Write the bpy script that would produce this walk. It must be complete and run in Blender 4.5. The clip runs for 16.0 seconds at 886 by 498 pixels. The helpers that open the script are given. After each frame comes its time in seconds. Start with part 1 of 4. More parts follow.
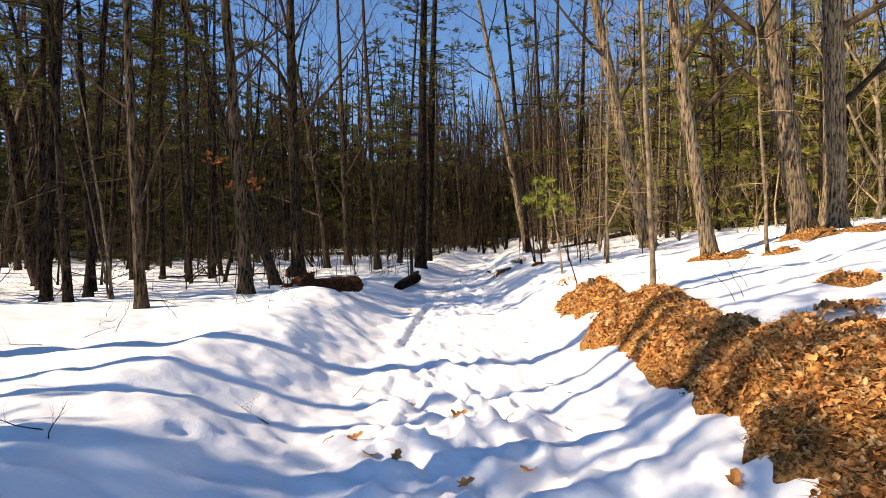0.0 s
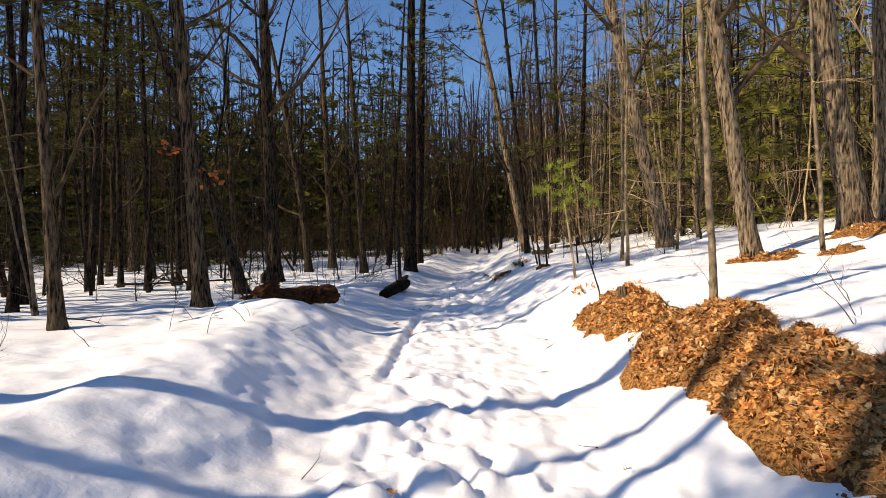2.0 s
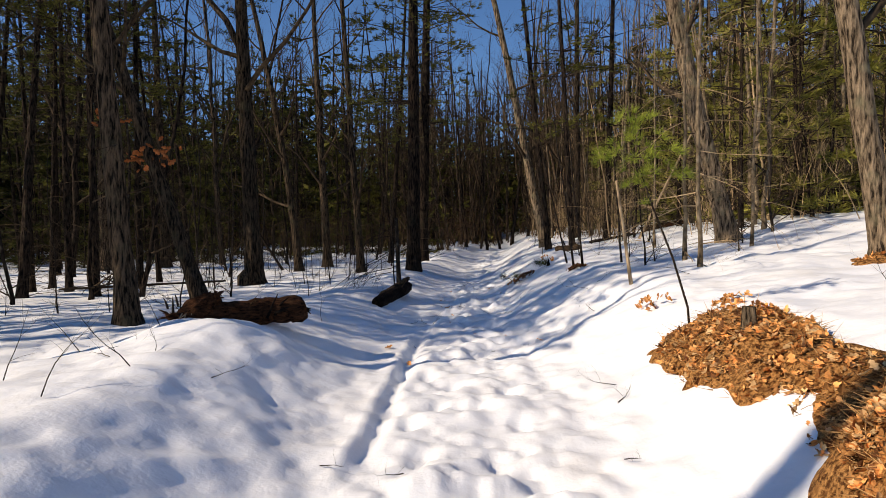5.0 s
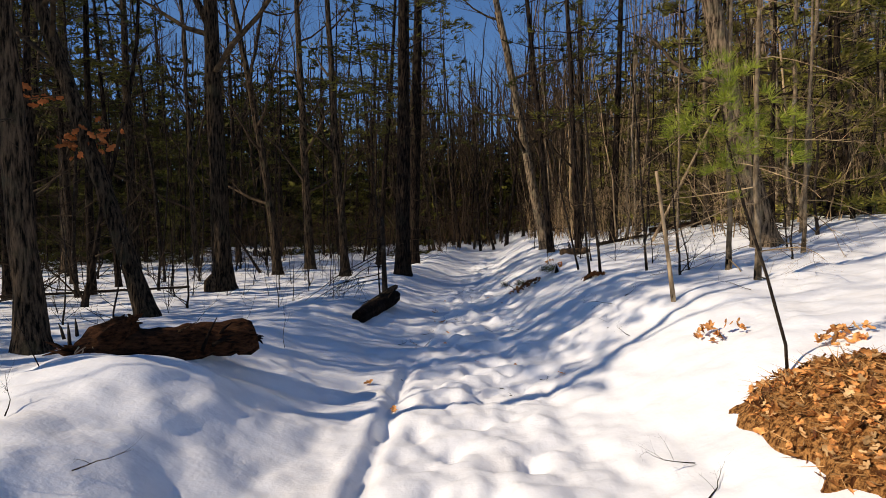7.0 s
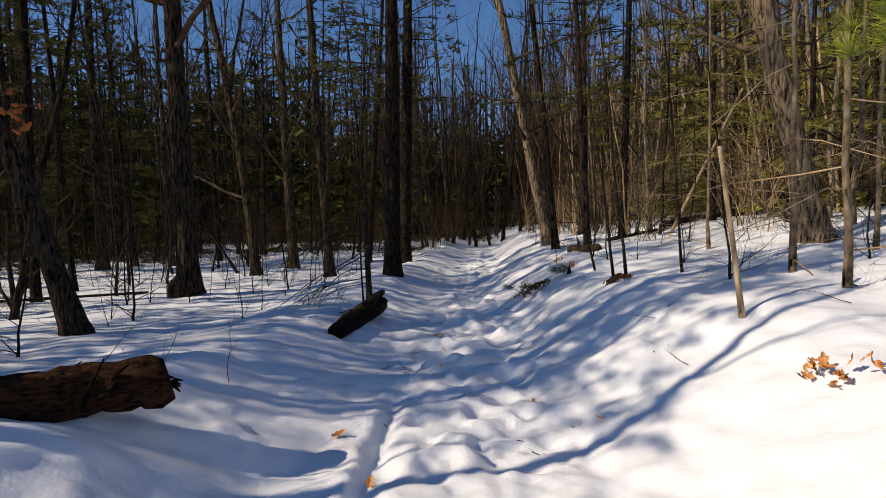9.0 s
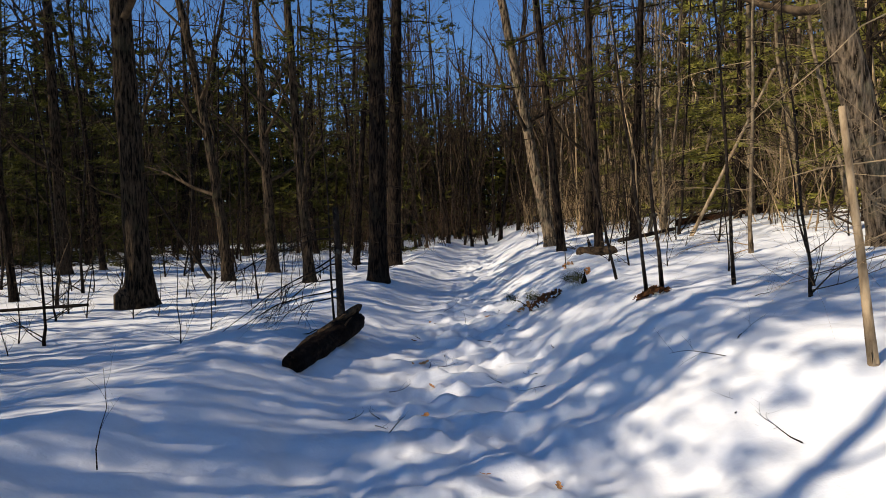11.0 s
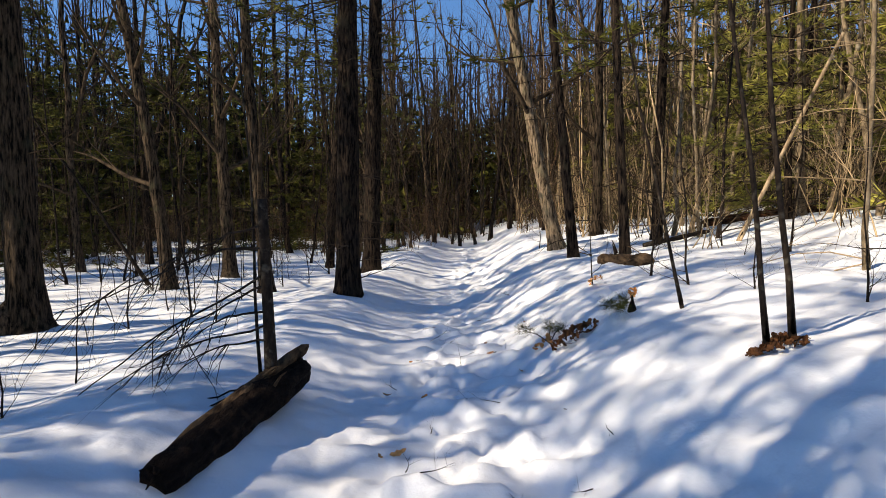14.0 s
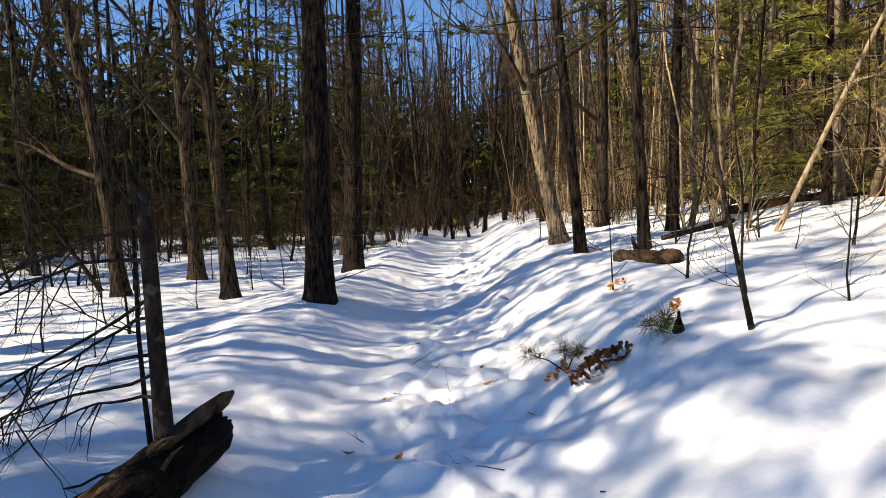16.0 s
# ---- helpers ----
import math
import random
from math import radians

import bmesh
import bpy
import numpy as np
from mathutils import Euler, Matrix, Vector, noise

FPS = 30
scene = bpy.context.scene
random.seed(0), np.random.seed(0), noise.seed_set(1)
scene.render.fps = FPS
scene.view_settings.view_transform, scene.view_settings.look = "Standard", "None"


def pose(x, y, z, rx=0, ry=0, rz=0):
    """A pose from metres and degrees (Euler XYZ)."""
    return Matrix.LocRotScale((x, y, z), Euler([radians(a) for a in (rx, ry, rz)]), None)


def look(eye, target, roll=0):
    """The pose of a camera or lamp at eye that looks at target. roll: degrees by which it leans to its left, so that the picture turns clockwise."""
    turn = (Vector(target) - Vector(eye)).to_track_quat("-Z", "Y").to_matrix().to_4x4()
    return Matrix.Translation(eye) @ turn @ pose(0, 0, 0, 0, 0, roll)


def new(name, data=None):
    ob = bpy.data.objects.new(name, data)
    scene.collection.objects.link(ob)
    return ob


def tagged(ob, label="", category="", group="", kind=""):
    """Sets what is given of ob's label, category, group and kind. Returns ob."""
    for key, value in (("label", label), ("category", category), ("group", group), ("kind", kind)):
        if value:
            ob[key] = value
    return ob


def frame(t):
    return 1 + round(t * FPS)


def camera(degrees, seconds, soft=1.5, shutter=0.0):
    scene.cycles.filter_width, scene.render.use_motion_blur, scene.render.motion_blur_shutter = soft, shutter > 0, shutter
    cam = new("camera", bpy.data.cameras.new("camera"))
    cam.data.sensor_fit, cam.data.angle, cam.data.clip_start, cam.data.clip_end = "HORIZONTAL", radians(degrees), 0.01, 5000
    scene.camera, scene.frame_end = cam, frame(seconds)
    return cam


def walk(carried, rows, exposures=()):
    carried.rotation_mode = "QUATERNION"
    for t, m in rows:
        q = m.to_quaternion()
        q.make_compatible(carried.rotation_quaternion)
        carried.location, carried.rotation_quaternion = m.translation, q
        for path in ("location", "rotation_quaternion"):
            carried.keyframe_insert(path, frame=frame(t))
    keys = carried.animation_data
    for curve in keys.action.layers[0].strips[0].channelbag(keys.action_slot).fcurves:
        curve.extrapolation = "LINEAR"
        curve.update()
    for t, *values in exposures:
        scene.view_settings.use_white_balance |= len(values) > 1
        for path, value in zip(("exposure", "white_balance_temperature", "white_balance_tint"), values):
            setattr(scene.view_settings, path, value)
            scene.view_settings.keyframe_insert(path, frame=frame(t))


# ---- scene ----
cam = camera(74.0, 16.0, 0.55)
PATH = [
    (0, (0.08, -0.11, 1.499), (0.063, 1.889, 1.449), 0.1),
    (0.5, (0.097, 0.391, 1.473), (0.079, 2.391, 1.423), -0.2),
    (1, (0.107, 0.903, 1.489), (0.105, 2.903, 1.438), -0.1),
    (1.5, (0.05, 1.459, 1.475), (0.069, 3.459, 1.427), -0.3),
    (2, (0.052, 1.917, 1.48), (0.064, 3.917, 1.431), -0.4),
    (2.5, (0.071, 2.408, 1.521), (0.068, 4.407, 1.467), -0.6),
    (3, (0.037, 2.846, 1.487), (0.034, 4.846, 1.428), -0.7),
    (3.5, (0.004, 3.345, 1.511), (-0.002, 5.344, 1.446), -0.9),
    (4, (0.034, 3.834, 1.452), (0.016, 5.833, 1.383), -0.8),
    (6.5, (-0.011, 6.24, 1.415), (0.001, 8.239, 1.358), -0.2),
    (7, (-0.035, 6.625, 1.459), (-0.014, 8.624, 1.391), -0.3),
    (7.5, (-0.073, 7.067, 1.417), (-0.058, 9.066, 1.344), -0.3),
    (8, (-0.105, 7.43, 1.471), (-0.087, 9.428, 1.39), -0.4),
    (8.5, (-0.118, 7.881, 1.462), (-0.081, 9.879, 1.376), -0.5),
    (9, (-0.032, 8.294, 1.461), (0.011, 10.292, 1.376), -0.7),
    (11.5, (0.1, 10.547, 1.479), (0.161, 12.544, 1.384), -0.8),
    (12, (0.078, 11.037, 1.471), (0.156, 13.033, 1.368), -0.4),
    (12.5, (0.129, 11.427, 1.475), (0.21, 13.423, 1.366), -0.5),
    (13, (0.187, 11.866, 1.516), (0.266, 13.861, 1.41), -0.3),
    (13.5, (0.139, 12.335, 1.486), (0.237, 14.331, 1.389), -0.2),
    (14, (0.159, 12.725, 1.517), (0.266, 14.72, 1.415), -0.4),
    (14.5, (0.235, 13.152, 1.5), (0.343, 15.147, 1.395), -0.6),
    (15, (0.282, 13.49, 1.537), (0.397, 15.483, 1.424), -0.8),
    (15.5, (0.291, 13.933, 1.534), (0.418, 15.926, 1.413), -1.2),
    (16, (0.359, 14.309, 1.518), (0.485, 16.301, 1.388), -1.3),
]
LIGHTNESS = [(0, 0.6, 8200, 13), (1.5, 0.38, 8000, 13), (3, 0.06, 7650, 13), (4, -0.02, 7500, 13), (7, -0.2, 7350, 13), (9, -0.26, 7250, 13), (11.5, 0.08, 7100, 10), (12.5, 0.24, 7150, 10), (14, 0.46, 7300, 10), (16, 0.72, 7500, 10)]
walk(cam, [(t, look(eye, target, roll)) for t, eye, target, roll in PATH], LIGHTNESS)

# ---- light ----
SUN_FROM, SUN_HEIGHT = (-0.94, -0.34), 34.0
world = bpy.data.worlds.new("world")
scene.world = world
world.use_nodes = True
sky = world.node_tree.nodes.new("ShaderNodeTexSky")
sky.sky_type, sky.sun_disc = "NISHITA", False
sky.sun_elevation = radians(SUN_HEIGHT)
sky.sun_rotation = math.atan2(SUN_FROM[0], SUN_FROM[1])
sky.air_density, sky.dust_density, sky.ozone_density = 1.0, 0.0, 6.0
sky.altitude = 800
clear = world.node_tree.nodes.new("ShaderNodeHueSaturation")
clear.inputs["Saturation"].default_value, clear.inputs["Hue"].default_value = 1.12, 0.504
world.node_tree.nodes["Background"].inputs["Strength"].default_value = 0.135
world.node_tree.links.new(sky.outputs[0], clear.inputs["Color"])
world.node_tree.links.new(clear.outputs[0], world.node_tree.nodes["Background"].inputs["Color"])
lamp = bpy.data.lights.new("sun", "SUN")
lamp.energy, lamp.angle, lamp.color = 5.0, radians(0.6), (1.0, 0.92, 0.80)
sun = new("sun", lamp)
flat = math.cos(radians(SUN_HEIGHT)) / math.hypot(*SUN_FROM)
sun.matrix_world = look((SUN_FROM[0] * flat * 60, SUN_FROM[1] * flat * 60 + 10, 60 * math.sin(radians(SUN_HEIGHT))), (0, 10, 0))

# ---- the lie of the land ----
def curve(v, xs, ys):
    return np.interp(v, xs, ys)


def smooth(a, b, v):
    k = np.clip((v - a) / (b - a), 0, 1)
    return k * k * (3 - 2 * k)


def hash2(i, j, seed):
    k = np.sin(i * 127.1 + j * 311.7 + seed * 74.7) * 43758.5453
    return k - np.floor(k)


def rough(x, y, size, seed=0):
    """Smooth value noise, -1 to 1, with bumps of about the given size."""
    px, py = np.asarray(x, float) / size, np.asarray(y, float) / size
    i, j = np.floor(px), np.floor(py)
    u, v = px - i, py - j
    u, v = u * u * (3 - 2 * u), v * v * (3 - 2 * v)
    a, b = hash2(i, j, seed), hash2(i + 1, j, seed)
    c, d = hash2(i, j + 1, seed), hash2(i + 1, j + 1, seed)
    return 2 * (a + (b - a) * u + (c - a) * v + (a - b - c + d) * u * v) - 1


def left_foot(y):
    return curve(y, [0, 9, 12, 15, 18.6, 24, 30, 48, 90], [-0.98, -1.05, -1.05, -0.75, -0.26, 0.3, 1.1, 3.0, 5.0])


def right_shift(y):
    return curve(y, [0, 8, 12, 16, 20, 24, 28, 38, 48, 90], [0.2, 0.2, 0, -0.1, -0.1, 0.1, 0.5, 1.9, 3.1, 5.0])


def land(x, y):
    """The height of the snow without its small lumps."""
    x, y = np.asarray(x, float), np.asarray(y, float)
    floor = -0.2 + 0.012 * np.clip(y - 26, 0, 50)
    v = left_foot(y) - x + 0.12 * rough(y, y * 0, 1.7, 3)
    crest = curve(y, [0, 5, 10, 11.5, 13.5, 16, 19, 30, 60], [0.36, 0.36, 0.38, 0.42, 0.26, 0.17, 0.19, 0.2, 0.4])
    wood = curve(y, [0, 10, 16, 22, 30, 60], [0.22, 0.2, 0.02, -0.14, -0.16, 0.3])
    wood = wood + 0.07 * rough(x, y, 2.3, 5) + 0.1 * rough(x, y, 6, 6)
    left = crest + (wood - crest) * smooth(1.3, 3.4, v)
    left = floor + (left - floor) * smooth(-0.2, 1.5, v)
    left = left + 0.12 * np.exp(-(((x + 2.65) / 0.6) ** 2 + ((y - 11.05) / 0.45) ** 2))
    u = x - right_shift(y) + 0.1 * rough(y, y * 0, 1.3, 9)
    right = curve(u, [1.0, 1.5, 2.0, 2.5, 3.0, 4.0, 6.0, 8.0, 12, 20, 50, 200], [-0.2, -0.06, 0.24, 0.53, 0.7, 0.86, 1.08, 1.5, 1.9, 2.5, 4.5, 9])
    right = right + 0.06 * rough(x, y, 1.9, 11) * smooth(2, 3.5, u)
    right = floor + (right + 0.2)
    return np.where(v > -0.3, np.where(v > 0, left, np.maximum(left, floor)), np.maximum(right, floor))

# ---- materials ----
def paint(name, low, high, scale=8.0, detail=6.0, rough_=0.8, bump=0.3, depth=0.01, stretch=(1, 1, 1), big=0.0, patch=None, vary=0.0, fine=0.0, sharp=0.18, gloss=0.06):
    """A material whose colour runs between two colours by noise of real size, with a patchy tint and a bump."""
    m = bpy.data.materials.new(name)
    m.use_nodes = True
    n, link = m.node_tree.nodes, m.node_tree.links.new
    shader = n["Principled BSDF"]
    shader.inputs["Roughness"].default_value = rough_
    shader.inputs["Specular IOR Level"].default_value = gloss
    place = n.new("ShaderNodeTexCoord")
    turn = n.new("ShaderNodeMapping")
    turn.inputs["Scale"].default_value = stretch
    link(place.outputs["Object"], turn.inputs["Vector"])
    grain = n.new("ShaderNodeTexNoise")
    grain.inputs["Scale"].default_value, grain.inputs["Detail"].default_value = scale, detail
    grain.inputs["Roughness"].default_value = 0.62
    link(turn.outputs[0], grain.inputs["Vector"])
    ramp = n.new("ShaderNodeValToRGB")
    ramp.color_ramp.elements[0].position, ramp.color_ramp.elements[1].position = 0.5 - sharp, 0.5 + sharp
    ramp.color_ramp.elements[0].color, ramp.color_ramp.elements[1].color = (*low, 1), (*high, 1)
    link(grain.outputs[0], ramp.inputs[0])
    colour = ramp.outputs[0]
    if patch:
        blot = n.new("ShaderNodeTexNoise")
        blot.inputs["Scale"].default_value, blot.inputs["Detail"].default_value = big, 3
        link(place.outputs["Object"], blot.inputs["Vector"])
        edge = n.new("ShaderNodeValToRGB")
        edge.color_ramp.elements[0].position, edge.color_ramp.elements[1].position = 0.56, 0.78
        link(blot.outputs[0], edge.inputs[0])
        mix = n.new("ShaderNodeMixRGB")
        mix.inputs[2].default_value = (*patch, 1)
        link(edge.outputs[0], mix.inputs[0])
        link(colour, mix.inputs[1])
        colour = mix.outputs[0]
    if vary:
        info = n.new("ShaderNodeObjectInfo")
        isle = n.new("ShaderNodeNewGeometry")
        add = n.new("ShaderNodeMath")
        link(info.outputs["Random"], add.inputs[0])
        link(isle.outputs["Random Per Island"], add.inputs[1])
        wrap = n.new("ShaderNodeMath")
        wrap.operation = "FRACT"
        link(add.outputs[0], wrap.inputs[0])
        span = n.new("ShaderNodeMapRange")
        span.inputs[3].default_value, span.inputs[4].default_value = 1 - vary, 1 + vary
        link(wrap.outputs[0], span.inputs[0])
        hue = n.new("ShaderNodeHueSaturation")
        link(span.outputs[0], hue.inputs["Value"])
        link(colour, hue.inputs["Color"])
        colour = hue.outputs[0]
    link(colour, shader.inputs["Base Color"])
    if bump:
        relief = n.new("ShaderNodeBump")
        relief.inputs["Strength"].default_value, relief.inputs["Distance"].default_value = bump, depth
        height = grain.outputs[0]
        if fine:
            grit = n.new("ShaderNodeTexNoise")
            grit.inputs["Scale"].default_value, grit.inputs["Detail"].default_value = fine, 4
            link(place.outputs["Object"], grit.inputs["Vector"])
            both = n.new("ShaderNodeMath")
            both.operation = "ADD"
            link(grain.outputs[0], both.inputs[0])
            link(grit.outputs[0], both.inputs[1])
            height = both.outputs[0]
        link(height, relief.inputs["Height"])
        link(relief.outputs[0], shader.inputs["Normal"])
    return m


SNOW = paint("snow", (0.85, 0.86, 0.87), (0.9, 0.9, 0.9), 7.0, 5, 0.6, 0.38, 0.03, big=1.3, patch=(0.84, 0.82, 0.79), gloss=0.3)
# Oak bark in two copies, with sun and shade put into the colours.
OAK_BARK = paint("sunlit_oak_bark", (0.02, 0.014, 0.009), (0.34, 0.245, 0.155), 26, 9, 0.9, 1.0, 0.12, (1, 1, 0.16), 3.2, (0.21, 0.18, 0.11), 0.2, sharp=0.11)
SHADED_OAK_BARK = paint("shaded_oak_bark", (0.005, 0.004, 0.003), (0.12, 0.084, 0.054), 26, 9, 0.9, 1.0, 0.12, (1, 1, 0.16), 3.2, (0.075, 0.068, 0.04), 0.3, sharp=0.1)
LOG_BARK = paint("brown_log_bark", (0.02, 0.012, 0.007), (0.15, 0.095, 0.052), 16, 8, 0.9, 1.0, 0.04, (1, 0.3, 1), 5.0, (0.10, 0.065, 0.04), sharp=0.15)
PINE_BARK = paint("pine_bark", (0.003, 0.002, 0.002), (0.052, 0.036, 0.025), 24, 9, 0.92, 1.0, 0.12, (1, 1, 0.2), 3.2, (0.05, 0.042, 0.026), 0.25, sharp=0.1)
SMOOTH_BARK = paint("smooth_bark", (0.07, 0.05, 0.03), (0.27, 0.20, 0.125), 16, 8, 0.8, 0.6, 0.02, (1, 1, 0.5), 5.0, (0.32, 0.28, 0.21), 0.2, sharp=0.14)
DARK_STEM = paint("dark_stem", (0.007, 0.005, 0.004), (0.042, 0.03, 0.022), 22, 7, 0.85, 0.8, 0.02, (1, 1, 0.4), 14, (0.11, 0.095, 0.07), 0.2)
TWIG = paint("twig", (0.016, 0.011, 0.007), (0.095, 0.066, 0.04), 6, 3, 0.85, 0, vary=0.3)
TAN_TWIG = paint("tan_twig", (0.2, 0.135, 0.07), (0.52, 0.37, 0.21), 5, 3, 0.85, 0, vary=0.35)
BROWN_TWIG = paint("brown_twig", (0.04, 0.024, 0.014), (0.17, 0.105, 0.06), 5, 3, 0.85, 0, vary=0.35)
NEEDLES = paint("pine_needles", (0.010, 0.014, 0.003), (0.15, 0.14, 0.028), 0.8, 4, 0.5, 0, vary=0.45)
# Lit copy of the needles: the slope's sunlight is put into the colour.
SUNLIT_NEEDLES = paint("sunlit_needles", (0.07, 0.075, 0.012), (0.38, 0.34, 0.075), 1.2, 4, 0.5, 0, vary=0.4)
FRESH_NEEDLES = paint("fresh_needles", (0.10, 0.14, 0.015), (0.36, 0.40, 0.06), 6, 3, 0.5, 0, vary=0.3)
DEAD_LEAF = paint("dead_leaf", (0.42, 0.16, 0.045), (0.82, 0.40, 0.14), 18, 5, 0.65, 0.4, 0.004, vary=0.5)
RED_LEAF = paint("red_leaf", (0.25, 0.07, 0.02), (0.48, 0.16, 0.05), 10, 4, 0.7, 0, vary=0.3)
PALE_LEAF = paint("pale_leaf", (0.42, 0.24, 0.10), (0.80, 0.52, 0.26), 18, 5, 0.65, 0.4, 0.004, vary=0.4)
BROWN_LEAF = paint("brown_leaf", (0.06, 0.024, 0.010), (0.22, 0.09, 0.035), 18, 5, 0.7, 0.4, 0.004, vary=0.5)
STRAW = paint("pine_straw", (0.22, 0.11, 0.04), (0.62, 0.36, 0.15), 9, 3, 0.7, 0, vary=0.5)
LITTER = paint("leaf_litter", (0.12, 0.045, 0.014), (0.62, 0.30, 0.10), 34, 6, 0.85, 1.0, 0.06, big=9.0, patch=(0.34, 0.15, 0.05), sharp=0.09)
ROT = paint("rotten_wood", (0.005, 0.003, 0.002), (0.085, 0.036, 0.017), 24, 9, 0.95, 1.0, 0.06, (0.45, 0.9, 1.6), 9.0, (0.085, 0.042, 0.022), sharp=0.14)
BLACK_WOOD = paint("wet_black_wood", (0.003, 0.002, 0.002), (0.02, 0.013, 0.009), 22, 8, 0.85, 1.0, 0.04, (1, 0.4, 1), 8.0, (0.05, 0.03, 0.018))
GREY_WOOD = paint("grey_dead_wood", (0.17, 0.115, 0.065), (0.46, 0.34, 0.21), 14, 6, 0.85, 0.6, 0.01, (1, 1, 0.25), sharp=0.14)


# ---- shapes ----
class Shape:
    """Points and faces gathered for one mesh."""

    def __init__(self):
        self.points, self.faces = [], []

    def tube(self, path, radii, sides=6, ridge=0.0, rng=None, cap=True):
        path = [Vector(p) for p in path]
        first = len(self.points)
        side = None
        furrow = [rng.uniform(-1, 1) for s in range(sides)] if ridge else None
        for k, p in enumerate(path):
            way = (path[min(k + 1, len(path) - 1)] - path[max(k - 1, 0)]).normalized()
            if side is None:
                side = way.orthogonal().normalized()
            side = (side - way * side.dot(way)).normalized()
            up = way.cross(side)
            for s in range(sides):
                a = 2 * math.pi * s / sides
                r = radii[k]
                if ridge:
                    r *= 1 + ridge * (math.sin(a * 3 + k * 0.35) * 0.4 + 0.6 * furrow[s] + rng.uniform(-0.4, 0.4))
                self.points.append(p + side * (r * math.cos(a)) + up * (r * math.sin(a)))
        for k in range(len(path) - 1):
            for s in range(sides):
                a, b = first + k * sides + s, first + k * sides + (s + 1) % sides
                self.faces.append((a, b, b + sides, a + sides))
        if cap:
            self.faces.append(tuple(range(first + sides - 1, first - 1, -1)))
            last = first + (len(path) - 1) * sides
            self.faces.append(tuple(range(last, last + sides)))

    def blade(self, p, way, length, width, rng):
        way = way.normalized()
        side = way.cross(Vector((rng.uniform(-1, 1), rng.uniform(-1, 1), rng.uniform(-1, 1)))).normalized() * (width / 2)
        k = len(self.points)
        self.points += [p - side, p + side, p + way * length]
        self.faces.append((k, k + 1, k + 2))

    def mesh(self, name, material, soft=True):
        data = bpy.data.meshes.new(name)
        data.from_pydata([tuple(p) for p in self.points], [], self.faces)
        data.materials.append(material)
        if soft:
            data.polygons.foreach_set("use_smooth", [True] * len(data.polygons))
        data.update()
        return data


def part(name, shape, material, parent, label="", soft=True):
    ob = new(name, shape.mesh(name, material, soft) if isinstance(shape, Shape) else shape)
    ob.parent = parent
    if label:
        tagged(ob, label)
    return ob


def stuff(ob):
    return tagged(ob, kind="stuff")


def thing(name, place, label, category, group="", kind=""):
    ob = new(name)
    ob.matrix_world = place
    ob.empty_display_size = 0.2
    return tagged(ob, label, category, group, kind)


def height(x, y):
    return float(snow(x, y))


def stem_path(tall, lean, bend, rng, wobble=0.03, step=0.5):
    """Points of a trunk from below the ground to its top: lean is (x, y) per metre, bend curls it back."""
    count = max(4, int(tall / step))
    path, ox, oy = [], 0.0, 0.0
    for k in range(count + 1):
        z = -0.35 + (tall + 0.35) * k / count
        h = max(z, 0)
        ox += rng.uniform(-wobble, wobble) * step if z > 0.3 else 0
        oy += rng.uniform(-wobble, wobble) * step if z > 0.3 else 0
        path.append(Vector((lean[0] * z + bend[0] * h * h + ox, lean[1] * z + bend[1] * h * h + oy, z)))
        if k == 0:
            path.append(Vector((0, 0, 0.0)))
            path.append(Vector((lean[0] * 0.15, lean[1] * 0.15, 0.15)))
    return path


def stem_radii(path, r, tall, flare=0.5, tip=0.2):
    out = []
    for p in path:
        h = max(p.z, 0)
        out.append(r * 0.9 * (1 - (1 - tip) * h / tall) * (1 + flare * math.exp(-h / 0.22)))
    return out


def along(path, share):
    k = share * (len(path) - 1)
    i = min(int(k), len(path) - 2)
    return path[i].lerp(path[i + 1], k - i)


def limb(shape, start, way, length, r, rng, depth, sides, lift=0.15, forks=4):
    """A crooked branch with side twigs."""
    count = (2, 3, 5)[depth]
    path, p, d = [start], start.copy(), way.normalized()
    for k in range(count):
        d = (d + Vector((rng.uniform(-0.28, 0.28), rng.uniform(-0.28, 0.28), rng.uniform(-0.2, 0.2) + lift * 0.5))).normalized()
        p = p + d * (length / count)
        path.append(p)
    shape.tube(path, [r * (1 - 0.8 * k / count) for k in range(count + 1)], sides, cap=False)
    if depth:
        for k in range(forks):
            at = 0.25 + 0.7 * (k + rng.random()) / forks
            q = along(path, at)
            turn = Vector((rng.uniform(-1, 1), rng.uniform(-1, 1), rng.uniform(-0.3, 0.8))).normalized()
            limb(shape, q, d * 0.8 + turn * 0.9, length * rng.uniform(0.35, 0.6), r * 0.5 * (1 - 0.5 * at), rng, depth - 1, 3, lift, forks)


def own_branches(tree, path, tall, r, rng, low, count, reach, lift=0.25, material=None):
    for k in range(count):
        shape = Shape()
        at = low + (1 - low) * (k + rng.random()) / count
        a = rng.uniform(0, 2 * math.pi)
        way = Vector((math.cos(a), math.sin(a), rng.uniform(0.25, 1.0) if lift > 0 else rng.uniform(-0.2, 0.4)))
        limb(shape, along(path, at), way, reach * (1.1 - 0.6 * at) * rng.uniform(0.6, 1.2), max(0.005, r * (0.4 if r > 0.08 else 0.2) * (1.1 - at)), rng, 2, 5, lift, 5)
        stuff(part("branch", shape, material or TWIG, tree))


